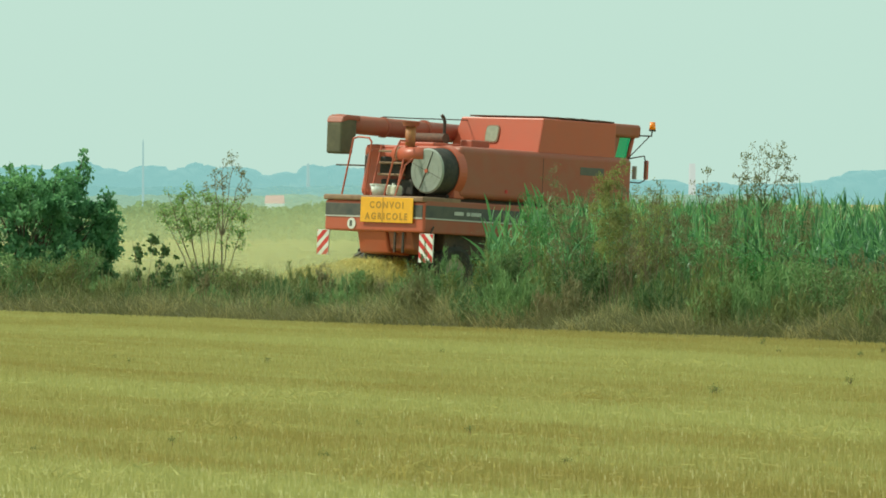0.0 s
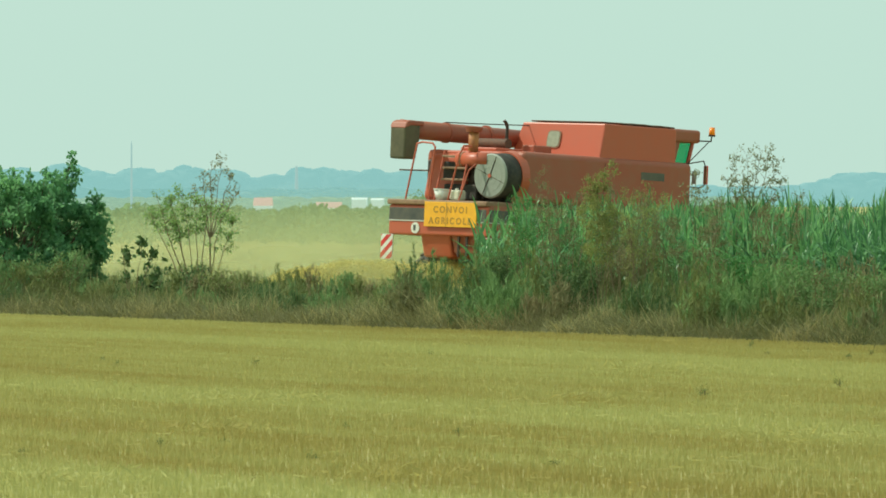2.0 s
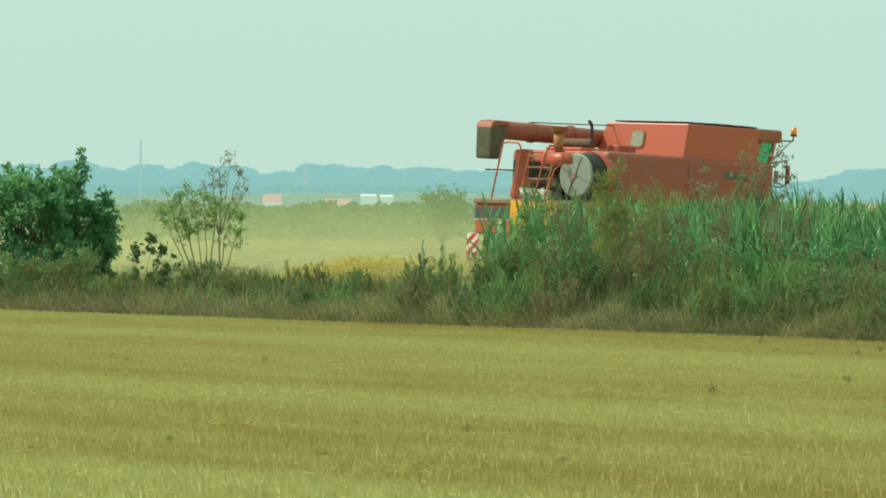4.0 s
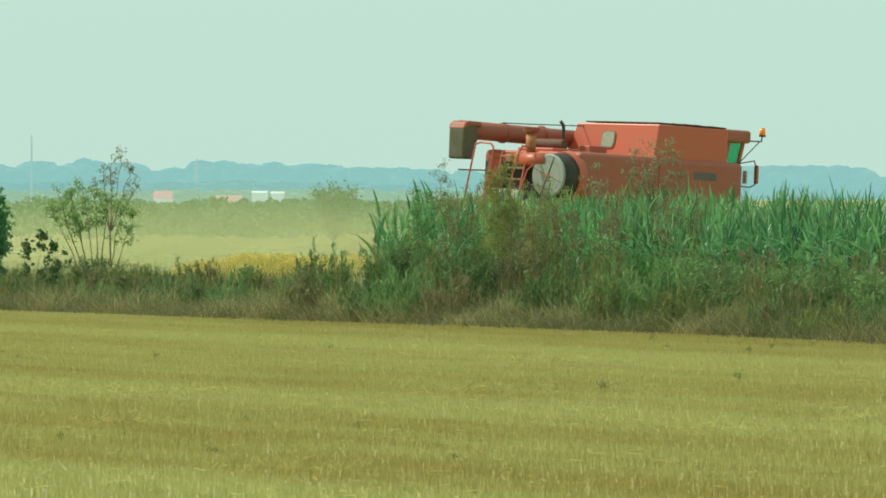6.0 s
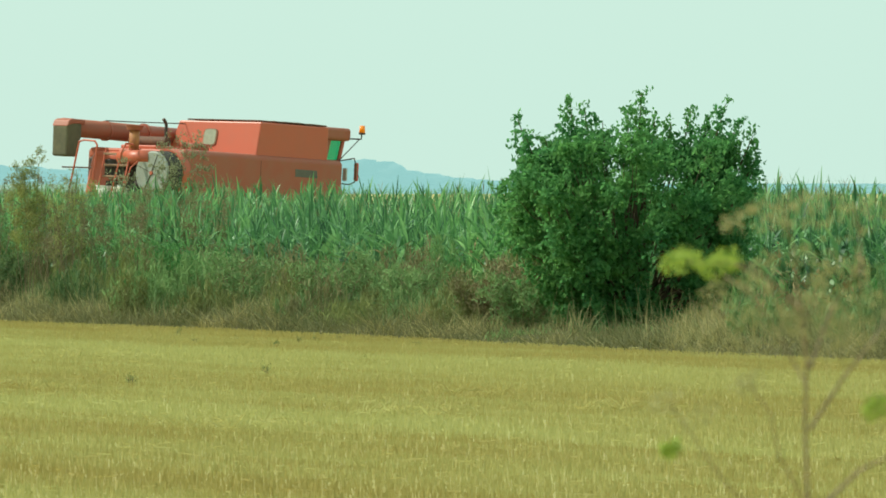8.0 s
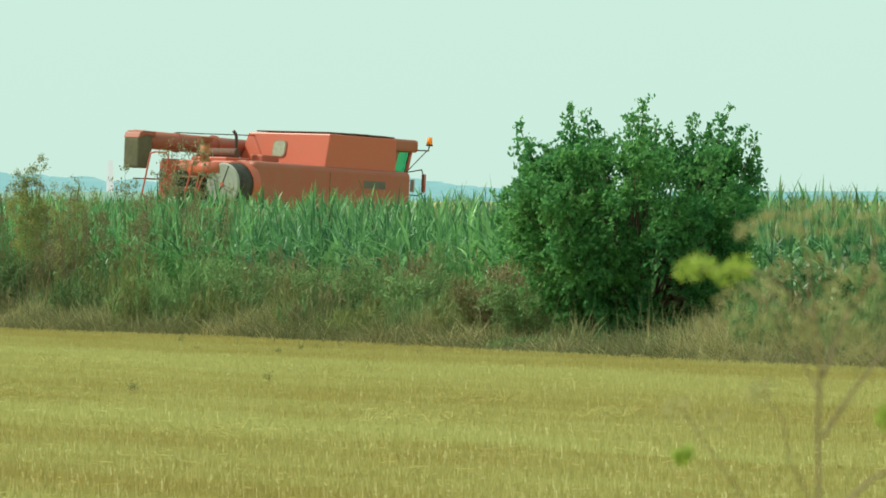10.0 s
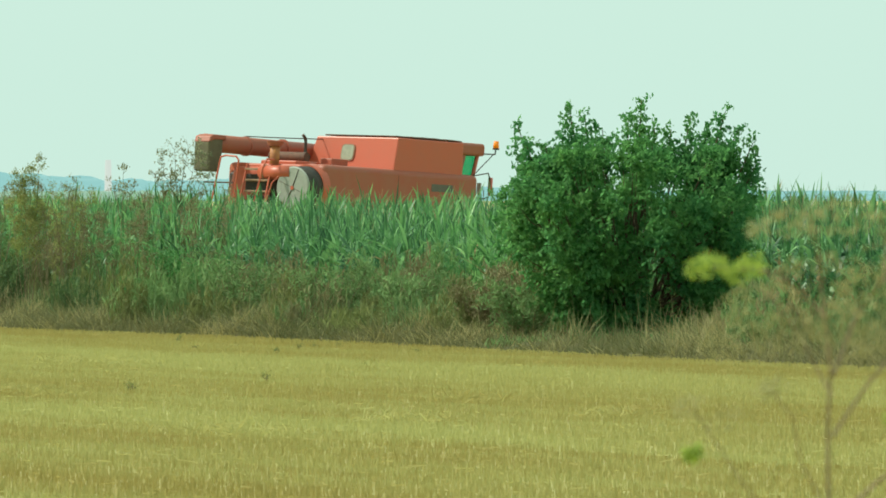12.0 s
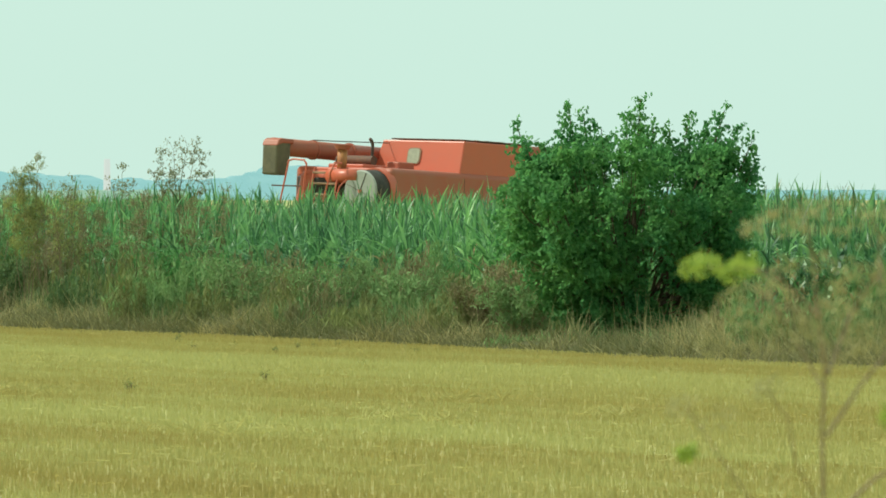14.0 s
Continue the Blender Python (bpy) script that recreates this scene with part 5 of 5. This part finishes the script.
        prof = [(0.55, -0.42), (0.8, -0.5), (0.95, -0.44), (0.98, -0.2), (0.98, 0.2), (0.95, 0.44), (0.8, 0.5), (0.55, 0.42)]
        rings = []
        for k in range(36):
            a = 2 * math.pi * k / 36
            rings.append([bm.verts.new((r * p * math.cos(a), w * q, r * p * math.sin(a))) for p, q in prof])
        for k in range(36):
            p, q = rings[k], rings[(k + 1) % 36]
            for i in range(len(prof)):
                j = (i + 1) % len(prof)
                bm.faces.new((p[i], p[j], q[j], q[i]))
        for k in range(18):
            for sgn in (-1, 1):
                m = pose(0, 0, 0, 0, 20 * k + 10 * (sgn > 0), 0) @ pose(0, sgn * w * 0.24, r * 0.985, 0, 0, sgn * 35)
                box(bm, -0.03, 0.03, -w * 0.24, w * 0.24, -0.03, 0.02, 0, m)
        part("tyre", bm, M_BLACK, hub)
        bm = rod(bmesh.new(), (0, -w * 0.3, 0), (0, w * 0.3, 0), r * 0.56, sides=28)
        part("rim", bm, M_RIM, hub, "dusty cream rim")
        part("hub", rod(bmesh.new(), (0, -w * 0.42, 0), (0, w * 0.42, 0), r * 0.16, sides=14), M_DARK_METAL, hub)
        wheels.append((hub, r))
    for x, z in ((1.35, 0.6), (5.6, 0.86)):
        part("axle", rod(bmesh.new(), (x, 0.3, z), (x, 2.7, z), 0.09), M_DARK_METAL, harvester)
        part("axle_mount", box(bmesh.new(), x - 0.2, x + 0.2, 1.0, 2.0, z - 0.05, z + 0.6, 0.03), M_DARK_METAL, harvester)
    return wheels, screen


WHEELS, SCREEN = build_harvester()


# ---------------------------------------------------------------- dust behind the harvester
def dust_material():
    m = bpy.data.materials.new("dust")
    m.use_nodes = True
    n, l = m.node_tree.nodes, m.node_tree.links
    clear = n.new("ShaderNodeBsdfTransparent")
    grey = n.new("ShaderNodeBsdfTranslucent")
    grey.inputs[0].default_value = (0.33, 0.33, 0.19, 1)
    diff = n.new("ShaderNodeBsdfDiffuse")
    diff.inputs[0].default_value = (0.33, 0.33, 0.19, 1)
    both = n.new("ShaderNodeAddShader")
    l.new(grey.outputs[0], both.inputs[0])
    l.new(diff.outputs[0], both.inputs[1])
    co = n.new("ShaderNodeTexCoord")
    tex = n.new("ShaderNodeTexNoise")
    tex.inputs["Scale"].default_value = 2.2
    tex.inputs["Detail"].default_value = 3
    l.new(co.outputs["Object"], tex.inputs["Vector"])
    thin = n.new("ShaderNodeMapRange")
    thin.inputs[1].default_value, thin.inputs[2].default_value = 0.25, 0.75
    thin.inputs[3].default_value, thin.inputs[4].default_value = 0.30, 0.62
    l.new(tex.outputs["Fac"], thin.inputs[0])
    flat = n.new("ShaderNodeVectorMath")     # the cloud is deep in its middle and thins out to its rim
    flat.operation = 'MULTIPLY'
    flat.inputs[1].default_value = (1, 0, 1)
    l.new(co.outputs["Object"], flat.inputs[0])
    rim = n.new("ShaderNodeVectorMath")
    rim.operation = 'LENGTH'
    l.new(flat.outputs[0], rim.inputs[0])
    deep = n.new("ShaderNodeMapRange")
    deep.interpolation_type = 'SMOOTHSTEP'
    deep.inputs[1].default_value, deep.inputs[2].default_value = 0.1, 0.95
    deep.inputs[3].default_value, deep.inputs[4].default_value = 1.0, 0.0
    l.new(rim.outputs["Value"], deep.inputs[0])
    mul = n.new("ShaderNodeMath")
    mul.operation = 'MULTIPLY'
    l.new(thin.outputs[0], mul.inputs[0])
    l.new(deep.outputs[0], mul.inputs[1])
    thin = mul
    ms = n.new("ShaderNodeMixShader")
    l.new(thin.outputs[0], ms.inputs[0])
    l.new(clear.outputs[0], ms.inputs[1])
    l.new(both.outputs[0], ms.inputs[2])
    l.new(ms.outputs[0], n["Material Output"].inputs["Surface"])
    return m


M_DUST = dust_material()


def puff(name, x, y, rx, ry, rz, seed):
    bm = bmesh.new()
    bmesh.ops.create_icosphere(bm, subdivisions=4, radius=1)
    for v in bm.verts:
        k = 1 + 0.12 * noise.noise(v.co * 1.6 + Vector((seed * 3.7, 0, 0)))
        v.co = Vector((v.co.x * k, v.co.y * k, max(v.co.z * k, -0.05)))
    ob = mesh_object(name, bm, M_DUST, True)
    ob.location = (x, y, 0)
    ob.scale = (rx, ry, rz)
    ob.visible_shadow = False
    return tagged(ob, "thin pale dust hanging over the cut field", "dust", "dust behind the harvester")


DUST = [puff("dust_cloud", *q) for q in ((-15.0, 219, 9.5, 3, 2.5, 1), (-10.0, 226, 9.0, 3, 2.9, 2), (-9.2, 212, 4.2, 1.5, 2.2, 3), (-9.3, 198.3, 2.6, 0.9, 1.5, 4))]
DUST_PACE = (0.12, 0.16, 0.42, 0.8)


# ---------------------------------------------------------------- tall dry weed close to the camera
WEED_D = 14.0
WEED_BASE = spot(73.3, WEED_D)


def near_weed_pose(lean):
    return pose(WEED_BASE.x, WEED_BASE.y, 0, 0, lean, 0)


def umbel(rng, o, r, tilt, n):
    """A flat head of tiny flowers."""
    a, q = rng.uniform(0, 6.28, n), r * np.sqrt(rng.uniform(0, 1, n))
    c = np.stack([q * np.cos(a), q * np.sin(a), 0.25 * (r - q) + rng.normal(0, 0.006, n)], 1)
    m = np.array(Euler((tilt, -0.35, 0)).to_matrix())
    return leaves(rng, c @ m.T + o, rng.uniform(0.005, 0.010, n), flat=0, aspect=0.8)


def build_near_weed():
    rng = np.random.default_rng(44)
    root = tagged(new("tall_weed"), "tall dry umbellifer weed with brown stems and flat heads", "weed")
    k = WEED_D / 16000.0

    def at(x, y, dy=0.0):
        return np.array([(x - 267) * k, dy, 2.3 - (y - 337) * k])
    # stems: from the ground to each fork
    foot = np.array([0.0, 0.0, 0.0])
    main = [foot, at(1440, 900), at(1436, 760), at(1440, 650), at(1430, 560), at(1420, 500)]
    main = [p - np.array([WEED_BASE.x, 0, 0]) for p in main]
    main[0] = foot
    off = np.array([WEED_BASE.x, 0, 0])
    ways = [(main, 0.0035)]
    for pts, r in (([(1438, 770), (1500, 680), (1560, 610), (1600, 560)], 0.0030),
                   ([(1440, 660), (1490, 560), (1530, 480)], 0.0036),
                   ([(1440, 700), (1390, 600), (1340, 530), (1300, 500)], 0.0020),
                   ([(1430, 560), (1370, 500), (1290, 470)], 0.0024),
                   ([(1430, 560), (1340, 480), (1235, 475)], 0.0024),
                   ([(1440, 900), (1390, 820), (1370, 740), (1330, 690)], 0.0018),
                   ([(1440, 960), (1300, 880), (1220, 760), (1190, 720)], 0.0015),
                   ([(1470, 900), (1540, 850), (1600, 810)], 0.0036),
                   ([(1440, 640), (1420, 450), (1400, 390)], 0.0024),
                   ([(1530, 500), (1540, 420), (1520, 380)], 0.0024)):
        ways.append(([at(x, y, rng.uniform(-0.1, 0.1)) - off for x, y in pts], r))
    for pts, r in ways:
        v, f = limb(pts, np.linspace(r, r * 0.55, len(pts)), 6)
        s = arrays_object("stem", [(v, f, 0)], [M_STEM])
        s.parent = root
    for x, y, w, green, tilt in ((1216, 474, 40, 1, 0.42), (1284, 478, 42, 1, 0.42), (1195, 805, 20, 1, 0.12), (1560, 735, 30, 1, 0.6),
                                 (1345, 395, 70, 0, 0.3), (1440, 385, 80, 0, 0.3), (1530, 400, 75, 0, 0.4), (1410, 500, 90, 0, 0.6),
                                 (1310, 540, 70, 0, 0.6), (1270, 590, 70, 0, 0.7), (1480, 560, 90, 0, 0.6), (1550, 580, 80, 0, 0.6),
                                 (1370, 590, 70, 0, 0.6), (1330, 690, 38, 0, 0.4), (1250, 745, 40, 0, 0.4), (1190, 725, 34, 0, 0.4), (1500, 500, 60, 0, 0.5), (1500, 620, 70, 0, 0.6), (1440, 575, 60, 0, 0.6)):
        v, f = umbel(rng, at(x, y, rng.uniform(-0.08, 0.08)) - off, w * k, tilt, 210 if green else 150 if w > 45 else 60)
        h = arrays_object("flower_head", [(v, f, 0)], [M_UMBEL if green else M_UMBEL_DRY])
        h.parent = root
        h["label"] = "flat yellow-green flower head" if green else "flat dried seed head"
    return root


near_weed = build_near_weed()
WEED_SWAY = [(0, 0.00), (6, -0.49), (7.5, -0.94), (8, -0.25), (8.2, -0.62), (9.2, 0.00), (10.3, 0.25), (10.5, 0.15), (11, -0.59), (11.5, 0.17), (12, 0.79), (12.5, 0.00), (13, 0.59), (13.5, 0.86), (14, 0.59)]



# ---------------------------------------------------------------- what moves
DRIVE = [
    (0, -6.963, 200.000, -0.000),
    (0.5, -6.533, 200.453, -0.022),
    (1, -6.139, 200.907, -0.057),
    (1.5, -5.781, 201.361, -0.093),
    (2, -5.346, 201.814, -0.077),
    (4.5, -3.217, 204.082, -0.128),
    (5, -2.731, 204.535, -0.177),
    (5.5, -2.256, 204.988, -0.188),
    (6, -1.843, 205.442, -0.224),
    (6.5, -1.442, 205.895, -0.247),
    (7, -1.025, 206.349, -0.245),
    (7.5, -0.607, 206.803, -0.256),
    (8, -0.109, 207.256, -0.279),
    (10.5, 1.915, 209.524, -0.255),
    (11, 2.373, 209.977, -0.292),
    (11.5, 2.753, 210.430, -0.303),
    (12, 3.188, 210.884, -0.341),
    (12.5, 3.572, 211.338, -0.378),
    (13, 3.930, 211.791, -0.403),
    (13.5, 4.423, 212.244, -0.427),
    (14, 4.839, 212.698, -0.439),
]


def motions():
    walk(harvester, [(t, pose(x, y, float(land(x, y)), 0, 0, 49)) for t, x, y, _ in DRIVE])
    for w, r in WHEELS:
        m0 = w.matrix_basis.copy()
        rows = []
        for i in range(36):
            t = 14.0 * i / 35
            rows.append((t, m0 @ pose(0, 0, 0, 0, math.degrees(1.24 * t / r), 0)))
        walk(w, rows)
    for ob, pace in zip(DUST, DUST_PACE):
        x, y, _ = ob.location
        walk(ob, [(t, pose(x + pace * t, y + 0.5 * pace * t, 0)) for t in (0, 7, 14)])
    m0 = SCREEN.matrix_basis.copy()
    walk(SCREEN, [(0.4 * i, m0 @ pose(0, 0, 0, 72 * i)) for i in range(36)])
    walk(near_weed, [(t, near_weed_pose(a)) for t, a in WEED_SWAY])


motions()
